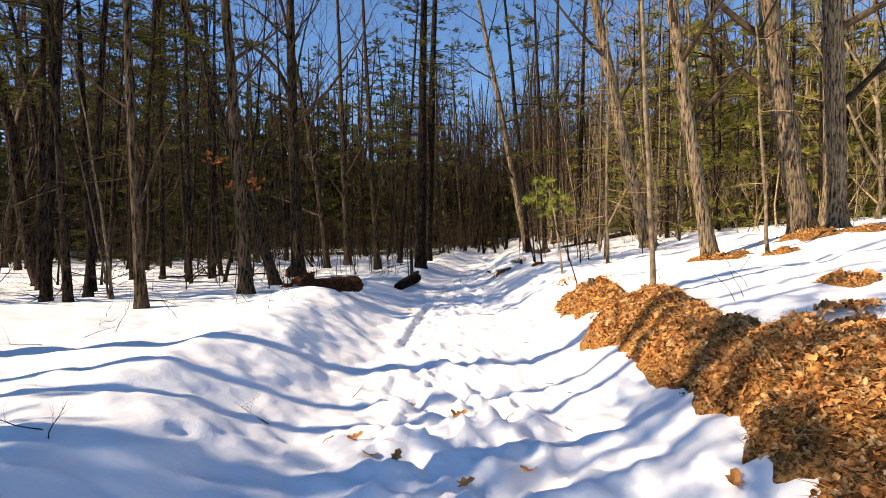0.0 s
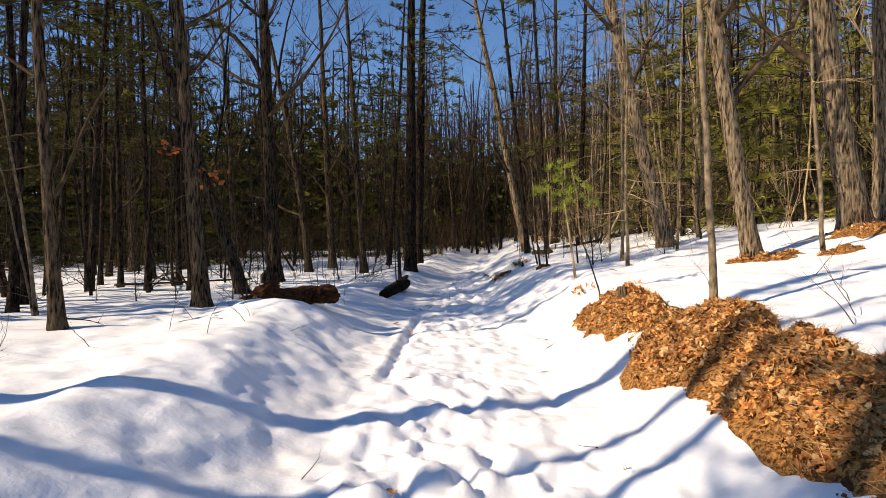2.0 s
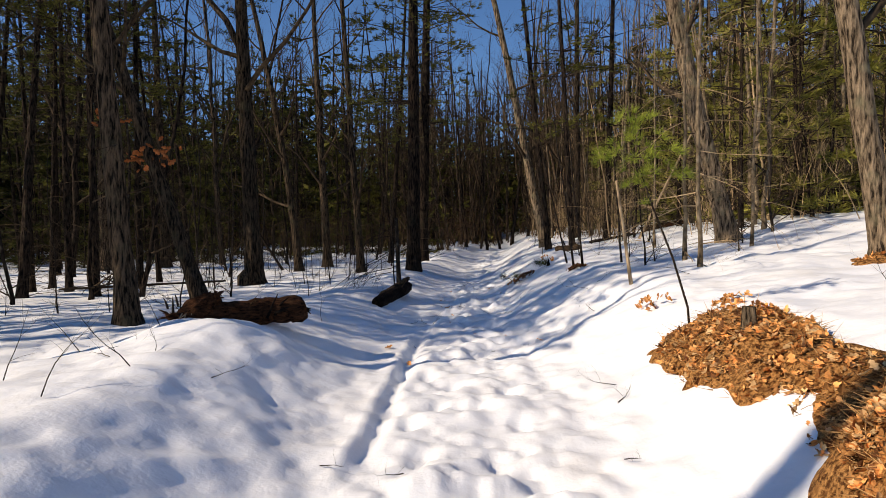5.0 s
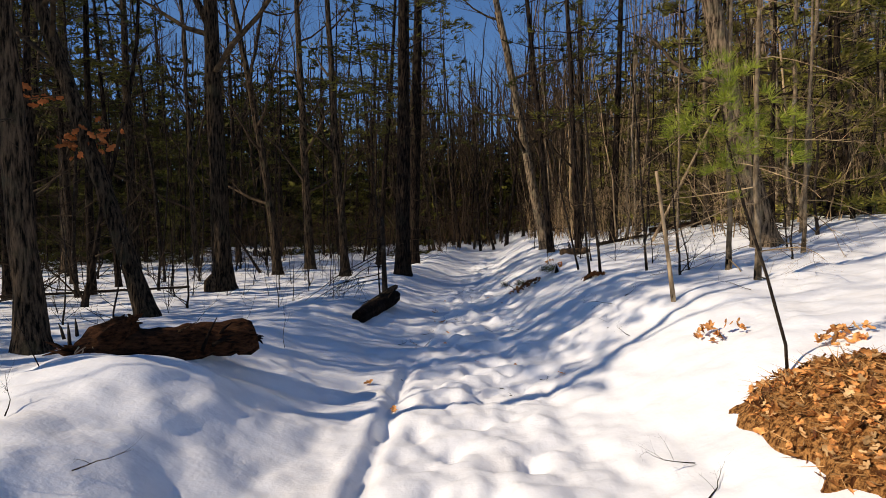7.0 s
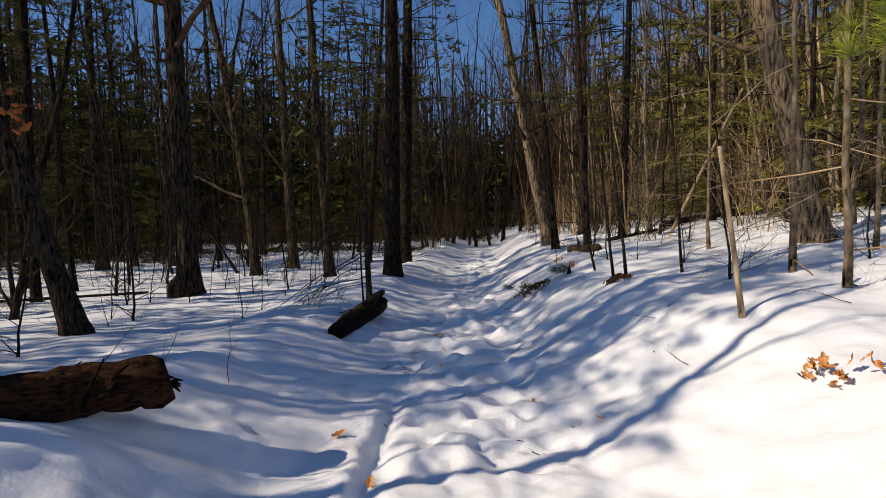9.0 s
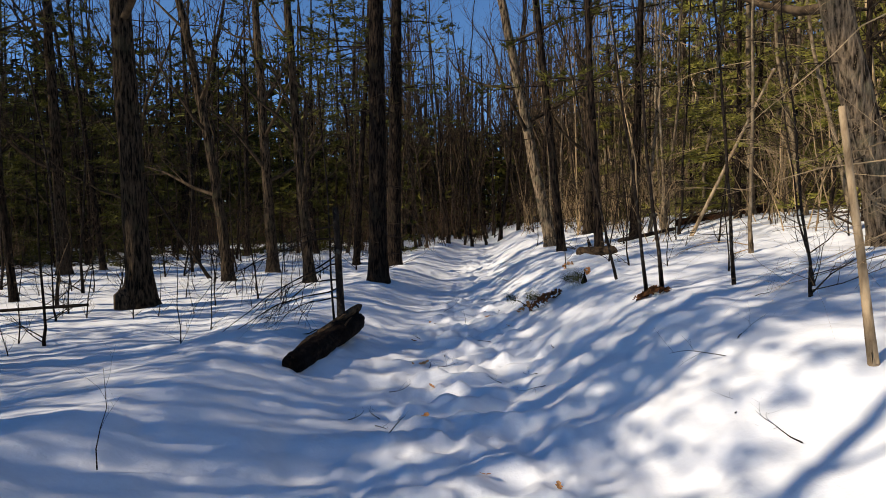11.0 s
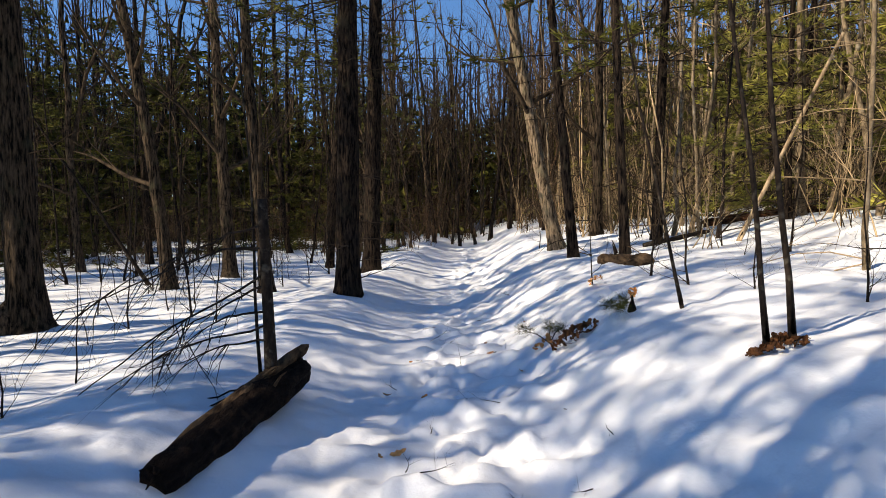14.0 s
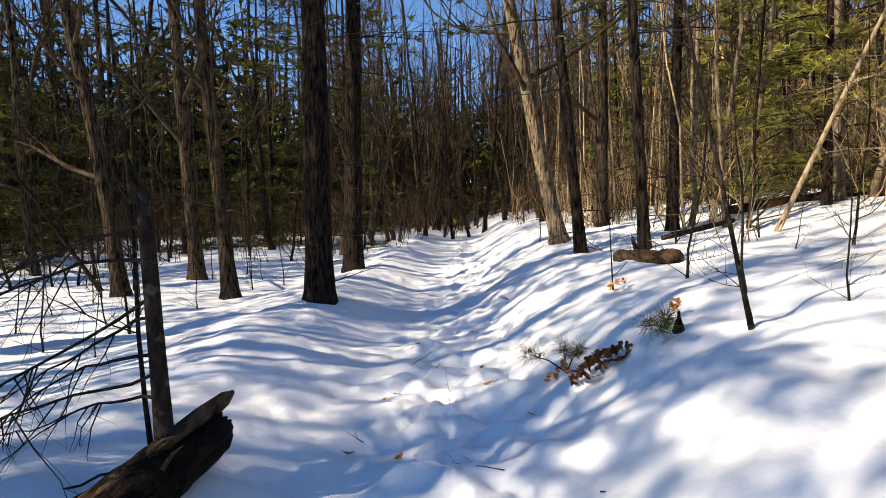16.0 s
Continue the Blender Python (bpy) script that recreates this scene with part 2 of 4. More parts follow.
def bare_crown(path, tall, r, rng, low, count, reach, depth=2, forks=4):
    shape = Shape()
    for k in range(count):
        at = low + (1 - low) * (k + rng.random()) / count
        p = along(path, at)
        a = rng.uniform(0, 2 * math.pi)
        way = Vector((math.cos(a), math.sin(a), rng.uniform(0.25, 1.0)))
        if depth == 2 and k in (1, 3):
            limb(shape, p, Vector((math.cos(a) * 0.45, math.sin(a) * 0.45, 1.0)), tall * rng.uniform(0.3, 0.45), r * 0.62 * (1.1 - at), rng, 2, 6, 0.3, forks + 2)
            continue
        limb(shape, p, way, reach * (1.1 - 0.6 * at) * rng.uniform(0.6, 1.2), max(0.008, r * 0.42 * (1.1 - at)), rng, depth, 4, 0.25, forks)
    return shape


def spray(shape, p, way, size, rng, blades=8, width=0.03):
    for k in range(blades):
        d = way + Vector((rng.uniform(-1, 1), rng.uniform(-1, 1), rng.uniform(-0.5, 0.7))) * 0.8
        shape.blade(p, d, size * rng.uniform(0.6, 1.2), width, rng)


def pine_crown(path, tall, rng, low, whorls, reach, size=0.22, width=0.028, blades=8, dense=1.0):
    """Whorls of drooping branches with needle sprays. Gives the boughs and the needles."""
    wood, green = Shape(), Shape()
    for k in range(whorls):
        share = low + (0.98 - low) * (k + rng.uniform(0, 0.6)) / whorls
        p = along(path, share)
        top = (share - low) / (1 - low)
        for b in range(rng.choice((3, 4, 5))):
            a = rng.uniform(0, 2 * math.pi)
            length = reach * (1.05 - 0.8 * top) * rng.uniform(0.55, 1.15)
            d = Vector((math.cos(a), math.sin(a), 0.12 + 0.3 * top))
            pts = [p + d * (length * s) + Vector((0, 0, -0.16 * length * s * s)) for s in (0, 0.35, 0.7, 1)]
            wood.tube(pts, [0.022, 0.016, 0.01, 0.004], 3, cap=False)
            across = Vector((-d.y, d.x, 0))
            for s in range(int(6 * length * dense) + 2):
                u = rng.uniform(0.3, 1.0)
                q = along(pts, u) + across * (rng.uniform(-0.33, 0.33) * length * (1.15 - u)) + Vector((0, 0, rng.uniform(-0.06, 0.1)))
                spray(green, q, d * 0.7 + across * rng.uniform(-0.6, 0.6), size, rng, blades, width)
    return wood, green


def dead_boughs(path, rng, low, high, count, reach):
    shape = Shape()
    for k in range(count):
        p = along(path, low + (high - low) * rng.random())
        a = rng.uniform(0, 2 * math.pi)
        limb(shape, p, Vector((math.cos(a), math.sin(a), rng.uniform(-0.35, 0.25))), reach * rng.uniform(0.4, 1.1), 0.014, rng, 1, 3, -0.1, 3)
    return shape


def broadleaf(place, tall, r, lean, bend, label, seed, bark=None, low=0.2, limbs=14, reach=4.0, group="bare trees", sides=20, category="tree"):
    rng = random.Random(seed)
    x, y = place
    tree = thing("bare_tree", pose(x, y, height(x, y)), label, category, group)
    path = stem_path(tall, lean, bend, rng)
    trunk = Shape()
    trunk.tube(path, stem_radii(path, r, tall), sides, 0.06, rng)
    part("trunk", trunk, bark or SHADED_OAK_BARK, tree)
    own_branches(tree, path, tall, r, rng, low, limbs, reach)
    for k in range(5):
        part("dead_branch", dead_boughs(path, rng, 0.08, low + 0.1, 1, 1.4), TWIG, tree)
    return tree


def conifer(place, tall, r, lean, label, seed, low=0.35, whorls=14, reach=2.6, group="pine trees", size=0.24, width=0.03, dense=1.0, sides=14, bend=(0, 0), leaf=None):
    rng = random.Random(seed)
    x, y = place
    tree = thing("pine_tree", pose(x, y, height(x, y)), label, "tree", group)
    path = stem_path(tall, lean, bend, rng, 0.015)
    trunk = Shape()
    trunk.tube(path, stem_radii(path, r, tall, 0.35), sides, 0.05, rng)
    part("trunk", trunk, PINE_BARK, tree)
    if leaf:
        size, width, dense = 0.17, 0.014, dense * 1.7
    wood, green = pine_crown(path, tall, rng, low, whorls, reach, size, width, 8, dense)
    stuff(part("bough_wood", wood, DARK_STEM, tree))
    stuff(part("foliage", green, leaf or NEEDLES, tree, "needles in a lighter, sunlit olive green" if leaf else "dark green needles", False))
    for k in range(14):
        part("dead_branch", dead_boughs(path, rng, 0.06, low + 0.1, 1, 1.7), TWIG, tree)
    return tree


def sapling(place, tall, r, lean, bend, label, seed, bark=None, twigs=7, low=0.35, reach=1.0, group="saplings", lift=0.25, twig=None):
    rng = random.Random(seed)
    x, y = place
    tree = thing("sapling", pose(x, y, height(x, y)), label, "sapling", group)
    path = stem_path(tall, lean, bend, rng, 0.05, 0.35)
    trunk = Shape()
    trunk.tube(path, stem_radii(path, r * 0.75, tall, 0.3, 0.25), 8, 0.05, rng)
    part("trunk", trunk, bark or SMOOTH_BARK, tree)
    if twigs:
        own_branches(tree, path, tall, r, rng, low, twigs, reach, lift, twig)
    return tree


# ---- ground ----
def snow(x, y):
    """The snow's surface: the land with drifts, trodden lumps, footprints and a groove on the trail."""
    x, y = np.asarray(x, float), np.asarray(y, float)
    z = land(x, y)
    near = smooth(60, 30, y) * smooth(-25, -10, x) * smooth(25, 12, x)
    lf, rs = left_foot(y), right_shift(y)
    trail = smooth(-0.1, 0.35, x - lf) * smooth(2.0, 1.1, x - rs)
    z = z + near * (0.035 * rough(x, y, 0.6, 21) + 0.022 * rough(x, y, 0.24, 22) + 0.012 * rough(x, y, 0.11, 23) - 0.012 * smooth(0.25, 0.8, rough(x, y, 0.17, 24))) * (1 - 0.3 * trail)
    g = x - (-0.58 + 0.045 * (y - 9.4))
    runner = smooth(8.2, 9.2, y) * smooth(14.6, 13.6, y)
    lumps_off = 1 - runner * np.exp(-((g / 0.25) ** 2))
    mess = 1.25 + 0.9 * smooth(6.8, 5.4, y)
    lumps = 0.042 * rough(x * 0.8, y * 1.1, 0.42, 31) + 0.044 * rough(x, y * 1.2, 0.21, 32) + 0.026 * rough(x, y, 0.1, 33)
    lane = smooth(1.15, 0.5, np.abs(x - lf - 1.25)) * (0.55 + 0.45 * rough(x, y, 1.6, 34))
    z = z + near * trail * lumps * (0.45 + 0.8 * lane) * mess * lumps_off
    for k, off in enumerate((0.65, 1.05, 1.5)):
        step = 0.62
        i = np.floor(y / step)
        cx = lf + off + 0.16 * (hash2(i, i * 0 + k, 41) - 0.5) + 0.12 * np.where(np.mod(i, 2) > 0, 1, -1)
        cy = (i + 0.3 + 0.4 * hash2(i, i * 0 + k, 42)) * step
        d = ((x - cx) / 0.08) ** 2 + ((y - cy) / 0.15) ** 2
        z = z - near * 0.055 * np.exp(-d * d) * (hash2(i, i * 0 + k, 43) > 0.25)
    z = z - 0.075 * np.exp(-(g / 0.08) ** 2) * runner + 0.015 * np.exp(-((g + 0.14) / 0.05) ** 2) * runner
    z = z + near * trail * smooth(13, 16.5, y) * (0.055 * rough(x * 0.3, y, 0.34, 35) + 0.034 * rough(x * 0.5, y, 0.17, 36))
    bank = smooth(-0.1, 0.5, lf - x) * smooth(2.6, 1.6, lf - x) * smooth(16, 13, y)
    z = z + bank * (0.024 * rough(x, y, 0.38, 51) + 0.014 * rough(x, y, 0.17, 52))
    return z


def spaced(stops):
    """Grid lines between stops (from, to, spacing)."""
    lines = []
    for a, b, step in stops:
        lines.append(np.arange(a, b, step))
    return np.concatenate(lines + [[stops[-1][1]]])


gx = spaced([(-400, -60, 20), (-60, -14, 1.5), (-14, -5, 0.22), (-5, -2.2, 0.08), (-2.2, 3.2, 0.042), (3.2, 6.5, 0.08), (6.5, 14, 0.25), (14, 60, 1.5), (60, 400, 20)])
gy = spaced([(-200, -20, 12), (-20, 0, 0.8), (0, 2, 0.12), (2, 14, 0.05), (14, 24, 0.055), (24, 34, 0.12), (34, 60, 0.35), (60, 400, 12)])
mx, my = np.meshgrid(gx, gy)
mz = snow(mx, my)
verts = np.stack([mx, my, mz], -1).reshape(-1, 3)
nx, ny = len(gx), len(gy)
idx = np.arange(nx * ny).reshape(ny, nx)
quads = np.stack([idx[:-1, :-1], idx[:-1, 1:], idx[1:, 1:], idx[1:, :-1]], -1).reshape(-1, 4)
sheet = bpy.data.meshes.new("ground")
sheet.vertices.add(len(verts))
sheet.vertices.foreach_set("co", verts.ravel())
sheet.loops.add(quads.size)
sheet.loops.foreach_set("vertex_index", quads.ravel())
sheet.polygons.add(len(quads))
sheet.polygons.foreach_set("loop_start", np.arange(0, quads.size, 4))
sheet.polygons.foreach_set("use_smooth", [True] * len(quads))
sheet.update(calc_edges=True)
sheet.materials.append(SNOW)
tagged(new("ground", sheet), "white trodden snow with footprints, drifts and a sunken trail", "snow", kind="structure")

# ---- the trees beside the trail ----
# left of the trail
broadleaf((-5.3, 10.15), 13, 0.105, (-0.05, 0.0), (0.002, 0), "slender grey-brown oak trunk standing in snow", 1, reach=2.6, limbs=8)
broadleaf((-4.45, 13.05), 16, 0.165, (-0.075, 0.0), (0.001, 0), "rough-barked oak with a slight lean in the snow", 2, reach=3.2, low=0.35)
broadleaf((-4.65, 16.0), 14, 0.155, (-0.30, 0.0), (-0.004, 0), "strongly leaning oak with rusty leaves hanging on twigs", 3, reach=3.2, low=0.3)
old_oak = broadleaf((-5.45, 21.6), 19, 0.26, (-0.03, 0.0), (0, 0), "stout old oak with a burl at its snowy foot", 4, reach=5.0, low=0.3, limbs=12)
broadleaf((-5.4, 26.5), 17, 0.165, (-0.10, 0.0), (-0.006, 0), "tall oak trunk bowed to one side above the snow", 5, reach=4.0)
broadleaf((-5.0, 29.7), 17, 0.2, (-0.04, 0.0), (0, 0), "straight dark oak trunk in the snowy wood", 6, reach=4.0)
broadleaf((-3.0, 25.7), 16, 0.16, (-0.05, 0.0), (0, 0), "straight oak trunk with a pale foot in snow", 7, reach=3.6)
conifer((-1.02, 23.7), 20, 0.25, (0.015, 0), "large dark pine trunk beside the snowy trail", 8, low=0.3, whorls=16, reach=3.0)
conifer((-0.95, 29.0), 20, 0.26, (0.03, 0), "large dark pine trunk behind another pine", 9, low=0.28, whorls=16, reach=3.0)
conifer((-7.25, 11.15), 12, 0.09, (-0.05, 0), "thin dark pine with bare lower trunk in snow", 10, low=0.45, whorls=10, reach=1.8)
sapling((-7.0, 12.2), 6, 0.05, (-0.10, 0), (-0.01, 0), "thin grey forked sapling in snow", 11)
sapling((-7.12, 12.3), 5, 0.035, (-0.16, 0), (-0.01, 0), "thin grey forked sapling in snow", 12)
broadleaf((-14.0, 29), 18, 0.25, (0.0, 0.0), (0, 0), "dark thick oak trunk deep in the wood", 13, reach=4.0)
broadleaf((-12.0, 30), 18, 0.22, (-0.02, 0.0), (0, 0), "dark thick oak trunk deep in the wood", 14, reach=4.0)
sapling((-6.3, 27.5), 5.5, 0.07, (-0.65, 0.0), (0, 0), "dead stem slanting across the snowy wood", 15, DARK_STEM, 4)
bow = Shape()
bow.tube([(-0.25, 0, 6.6), (-0.7, 0.1, 7.5), (-1.3, 0.15, 8.2), (-2.1, 0.2, 8.75), (-3.0, 0.3, 8.9)], [0.10, 0.085, 0.07, 0.055, 0.03], 8)
part("branch", bow, SHADED_OAK_BARK, old_oak)
burl = Shape()
burl.tube([(-0.12, -0.12, -0.2), (-0.22, -0.16, 0.05), (-0.25, -0.16, 0.22), (-0.18, -0.1, 0.45)], [0.2, 0.23, 0.2, 0.06], 12, 0.12, random.Random(3))
part("burl", burl, SHADED_OAK_BARK, old_oak, "dark swollen burl")

# right of the trail
sapling((2.93, 8.05), 8, 0.062, (-0.055, 0.0), (0, 0), "slim straight young maple rooted in the leaf bank", 20, SMOOTH_BARK, 9, 0.35, 1.6)
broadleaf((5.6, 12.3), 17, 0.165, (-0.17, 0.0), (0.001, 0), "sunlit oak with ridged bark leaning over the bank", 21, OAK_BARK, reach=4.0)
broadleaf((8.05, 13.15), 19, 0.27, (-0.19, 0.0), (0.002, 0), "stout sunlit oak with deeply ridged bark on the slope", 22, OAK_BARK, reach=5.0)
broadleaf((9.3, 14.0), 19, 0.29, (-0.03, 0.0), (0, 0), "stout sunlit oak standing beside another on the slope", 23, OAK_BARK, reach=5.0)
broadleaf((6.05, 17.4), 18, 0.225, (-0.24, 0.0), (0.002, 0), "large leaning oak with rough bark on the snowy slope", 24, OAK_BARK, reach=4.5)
sapling((6.5, 11.75), 8, 0.055, (-0.06, 0.0), (0, 0), "slim grey sapling in a ring of dead leaves", 25, SMOOTH_BARK, 12, 0.15, 1.3, lift=-0.15, twig=TAN_TWIG)
sapling((3.8, 13.6), 7, 0.052, (-0.02, 0.0), (0, 0), "slim upright tan sapling in the snow", 26, SMOOTH_BARK, 20, 0.12, 1.9, lift=-0.2, twig=TAN_TWIG)
sapling((4.1, 14.9), 7, 0.055, (-0.01, 0.0), (0, 0), "slim upright tan sapling in the snow", 27, SMOOTH_BARK, 20, 0.12, 1.9, lift=-0.2, twig=TAN_TWIG)
sapling((5.6, 15.6), 6.5, 0.045, (0.02, 0.0), (0, 0), "slim tan sapling with drooping dead boughs", 58, SMOOTH_BARK, 18, 0.1, 2.0, lift=-0.25, twig=TAN_TWIG)
sapling((4.9, 18.6), 6.5, 0.045, (-0.02, 0.0), (0, 0), "slim tan sapling with drooping dead boughs", 59, SMOOTH_BARK, 18, 0.1, 2.0, lift=-0.25, twig=TAN_TWIG)
sapling((3.46, 16.37), 5, 0.028, (-0.06, 0.0), (0, 0), "thin dark sapling in the snow of the bank", 28, DARK_STEM, 9, 0.25, 0.9, lift=-0.1)
sapling((2.57, 16.56), 4.5, 0.03, (-0.13, 0.0), (0, 0), "thin dark forked sapling rising from a thawed hollow", 29, DARK_STEM, 5)
sapling((2.74, 16.55), 4.8, 0.033, (-0.10, 0.0), (0, 0), "thin dark forked sapling rising from a thawed hollow", 30, DARK_STEM, 5)
sapling((2.78, 18.27), 5, 0.026, (-0.20, 0.0), (0, 0), "thin dark sapling leaning over the snowy bank", 31, DARK_STEM, 6)
broadleaf((3.8, 27.3), 17, 0.19, (-0.20, 0.0), (0, 0), "mossy oak leaning towards the snowy trail", 32, OAK_BARK, reach=3.8)
conifer((3.45, 24.5), 16, 0.115, (-0.10, 0.0), "slim pine trunk leaning towards the trail", 33, low=0.3, reach=2.0, whorls=11)
broadleaf((5.4, 29.1), 17, 0.165, (0.0, 0.0), (0, 0), "straight oak trunk on the snowy rise", 34, reach=3.6)
conifer((3.85, 22.7), 15, 0.095, (-0.05, 0.0), "slim dark pine trunk behind a short log", 35, low=0.3, reach=1.9, whorls=11)
conifer((5.8, 26.0), 17, 0.13, (0.03, 0.0), "dark pine trunk on the snowy rise", 36, low=0.28, reach=2.3, whorls=12)
broadleaf((8.2, 24.5), 15, 0.10, (-0.03, 0.0), (0, 0), "pale smooth-barked tree among brown brush", 37, SMOOTH_BARK, 0.3, 9, 2.6)
conifer((7.4, 19.6), 8, 0.07, (0, 0), "half-grown olive-green pine in the sun on the slope", 51, low=0.22, whorls=11, reach=1.9, dense=1.3, leaf=SUNLIT_NEEDLES)
conifer((9.8, 21.2), 10, 0.08, (0, 0), "half-grown olive-green pine in the sun on the slope", 52, low=0.2, whorls=12, reach=2.2, dense=1.3, leaf=SUNLIT_NEEDLES)
conifer((7.6, 24.0), 9, 0.08, (0, 0), "half-grown olive-green pine in the sun on the slope", 53, low=0.25, whorls=11, reach=2.0, dense=1.3, leaf=SUNLIT_NEEDLES)
conifer((11.2, 17.6), 11, 0.09, (0, 0), "half-grown olive-green pine in the sun on the slope", 54, low=0.22, whorls=13, reach=2.3, dense=1.3, leaf=SUNLIT_NEEDLES)
conifer((10.6, 26.5), 11, 0.09, (0, 0), "half-grown olive-green pine in the sun on the slope", 55, low=0.22, whorls=13, reach=2.3, dense=1.3, leaf=SUNLIT_NEEDLES)
conifer((13.2, 22.5), 12, 0.10, (0, 0), "half-grown olive-green pine in the sun on the slope", 56, low=0.2, whorls=13, reach=2.5, dense=1.3, leaf=SUNLIT_NEEDLES)

# beside and behind the start of the walk, seen only by their shadows
broadleaf((-6.5, 5.0), 15, 0.19, (0.0, 0.0), (0, 0), "straight bare oak in the snow beside the trail", 41, reach=2.0, limbs=6, low=0.5)
broadleaf((-8.0, 3.1), 15, 0.12, (0.0, 0.0), (0, 0), "straight bare oak in the snow beside the trail", 42, reach=2.0, limbs=6, low=0.5)
broadleaf((-6.4, 2.9), 15, 0.10, (0.0, 0.0), (0, 0), "straight bare oak in the snow beside the trail", 43, reach=2.0, limbs=6, low=0.5)
broadleaf((-7.0, 1.6), 15, 0.20, (0.0, 0.0), (0, 0), "stout bare oak in the snow beside the trail", 44, reach=2.5, limbs=6, low=0.5)
conifer((-8.5, 0.3), 13, 0.12, (0, 0), "bushy pine in the snow beside the trail", 45, low=0.12, whorls=17, reach=2.6, dense=1.6)
conifer((-10.5, 0.0), 14, 0.12, (0, 0), "bushy pine in the snow beside the trail", 46, low=0.12, whorls=17, reach=2.6, dense=1.6)
conifer((-9.5, -1.6), 13, 0.12, (0, 0), "bushy pine in the snow beside the trail", 47, low=0.12, whorls=17, reach=2.6, dense=1.6)

# ---- the wood around: a few kinds, each tree set down on its own ----
def stock_pine(tall, r, low, whorls, reach, seed, dense=0.9, leaf=None):
    rng = random.Random(seed)
    path = stem_path(tall, (0, 0), (0, 0), rng, 0.02, 1.0)
    trunk = Shape()
    trunk.tube(path, stem_radii(path, r * 0.85, tall, 0.35), 8, 0.05, rng)
    wood, green = pine_crown(path, tall, rng, low, whorls, reach, 0.26, 0.036, 10, dense)
    dead = dead_boughs(path, rng, 0.04, low + 0.15, 24 if tall > 9 else 6, 2.0)
    return [("trunk", trunk.mesh("trunk", PINE_BARK)), ("bough_wood", wood.mesh("bough_wood", DARK_STEM)), ("foliage", green.mesh("foliage", leaf or NEEDLES, False)), ("dead_wood", dead.mesh("dead_wood", TWIG))]


def stock_bare(tall, r, seed, bark, limbs=9, reach=3.6, low=0.3, depth=2, twig=None):
    rng = random.Random(seed)
    path = stem_path(tall, (rng.uniform(-0.07, 0.07), 0), (rng.uniform(-0.007, 0.007), rng.uniform(-0.004, 0.004)), rng, 0.12, 0.9)
    trunk = Shape()
    trunk.tube(path, stem_radii(path, r * 0.85, tall, 0.4), 8, 0.05, rng)
    return [("trunk", trunk.mesh("trunk", bark)), ("branch_work", bare_crown(path, tall, r, rng, low, limbs, reach, depth, 5).mesh("branch_work", twig or TWIG))]


def stock_brush(seed, stems, tall, material):
    rng = random.Random(seed)
    shape = Shape()
    for k in range(stems):
        a = rng.uniform(0, 6.3)
        p = Vector((0.5 * math.cos(a) * rng.random(), 0.5 * math.sin(a) * rng.random(), -0.1))
        limb(shape, p, Vector((rng.uniform(-0.35, 0.35), rng.uniform(-0.35, 0.35), 1)), tall * rng.uniform(0.5, 1.1), 0.013, rng, 2, 3, 0.2, 3)
    return [("brushwood", shape.mesh("brushwood", material))]


def plant(name, stock, x, y, label, category, group, rng, low=0.8, high=1.2):
    ob = thing(name, pose(x, y, height(x, y), rng.gauss(0, 3.5), rng.gauss(0, 4), rng.uniform(0, 360)), label, category, group)
    k = rng.uniform(low, high)
    ob.scale = (k, k, k * rng.uniform(0.9, 1.1))
    for piece, data in stock:
        child = new(piece, data)
        child.parent = ob
        if piece not in ("trunk", "stem"):
            stuff(child)
    return ob


PINES = [stock_pine(17, 0.17, 0.3, 13, 2.7, 101), stock_pine(14, 0.13, 0.26, 12, 2.4, 102), stock_pine(19, 0.2, 0.4, 12, 3.0, 103), stock_pine(16, 0.15, 0.34, 12, 2.8, 104)]
YOUNG = [stock_pine(6, 0.06, 0.14, 9, 1.7, 111, 0.8), stock_pine(5, 0.045, 0.16, 8, 1.5, 112, 0.9), stock_pine(8.5, 0.08, 0.14, 11, 2.0, 113, 0.75)]
SUNNY = [stock_pine(7, 0.06, 0.1, 10, 1.8, 114, 1.0, SUNLIT_NEEDLES), stock_pine(9, 0.08, 0.14, 11, 2.1, 115, 1.0, SUNLIT_NEEDLES)]
OAKS = [stock_bare(17, 0.19, 121, SHADED_OAK_BARK, 10, 3.6, 0.22), stock_bare(15, 0.14, 122, SHADED_OAK_BARK, 10, 3.6, 0.22), stock_bare(18, 0.22, 123, PINE_BARK, 10, 3.6, 0.22), stock_bare(13, 0.10, 124, SHADED_OAK_BARK, 9, 2.6, 0.2), stock_bare(14, 0.12, 125, SHADED_OAK_BARK, 12, 3.2, 0.15), stock_bare(16, 0.13, 126, PINE_BARK, 11, 3.4, 0.2)]
SHADE_PINES = [stock_pine(15, 0.14, 0.5, 9, 2.4, 171, 0.8), stock_pine(16, 0.16, 0.55, 9, 2.6, 172, 0.8)]
# Oaks for the slope, sunlight painted in as paler bark and twigs.
SUNLIT_OAKS = [stock_bare(14, 0.12, 161, OAK_BARK, 12, 3.2, 0.15, 2, TAN_TWIG), stock_bare(16, 0.16, 162, OAK_BARK, 11, 3.4, 0.2, 2, BROWN_TWIG), stock_bare(12, 0.09, 163, SMOOTH_BARK, 12, 2.8, 0.15, 2, TAN_TWIG)]
POLES = [stock_bare(8, 0.045, 131, DARK_STEM, 13, 1.6, 0.08, 1), stock_bare(6, 0.035, 132, DARK_STEM, 12, 1.5, 0.08, 1), stock_bare(9, 0.06, 133, PINE_BARK, 13, 1.9, 0.1, 1), stock_bare(7, 0.04, 134, DARK_STEM, 12, 1.6, 0.1, 1)]
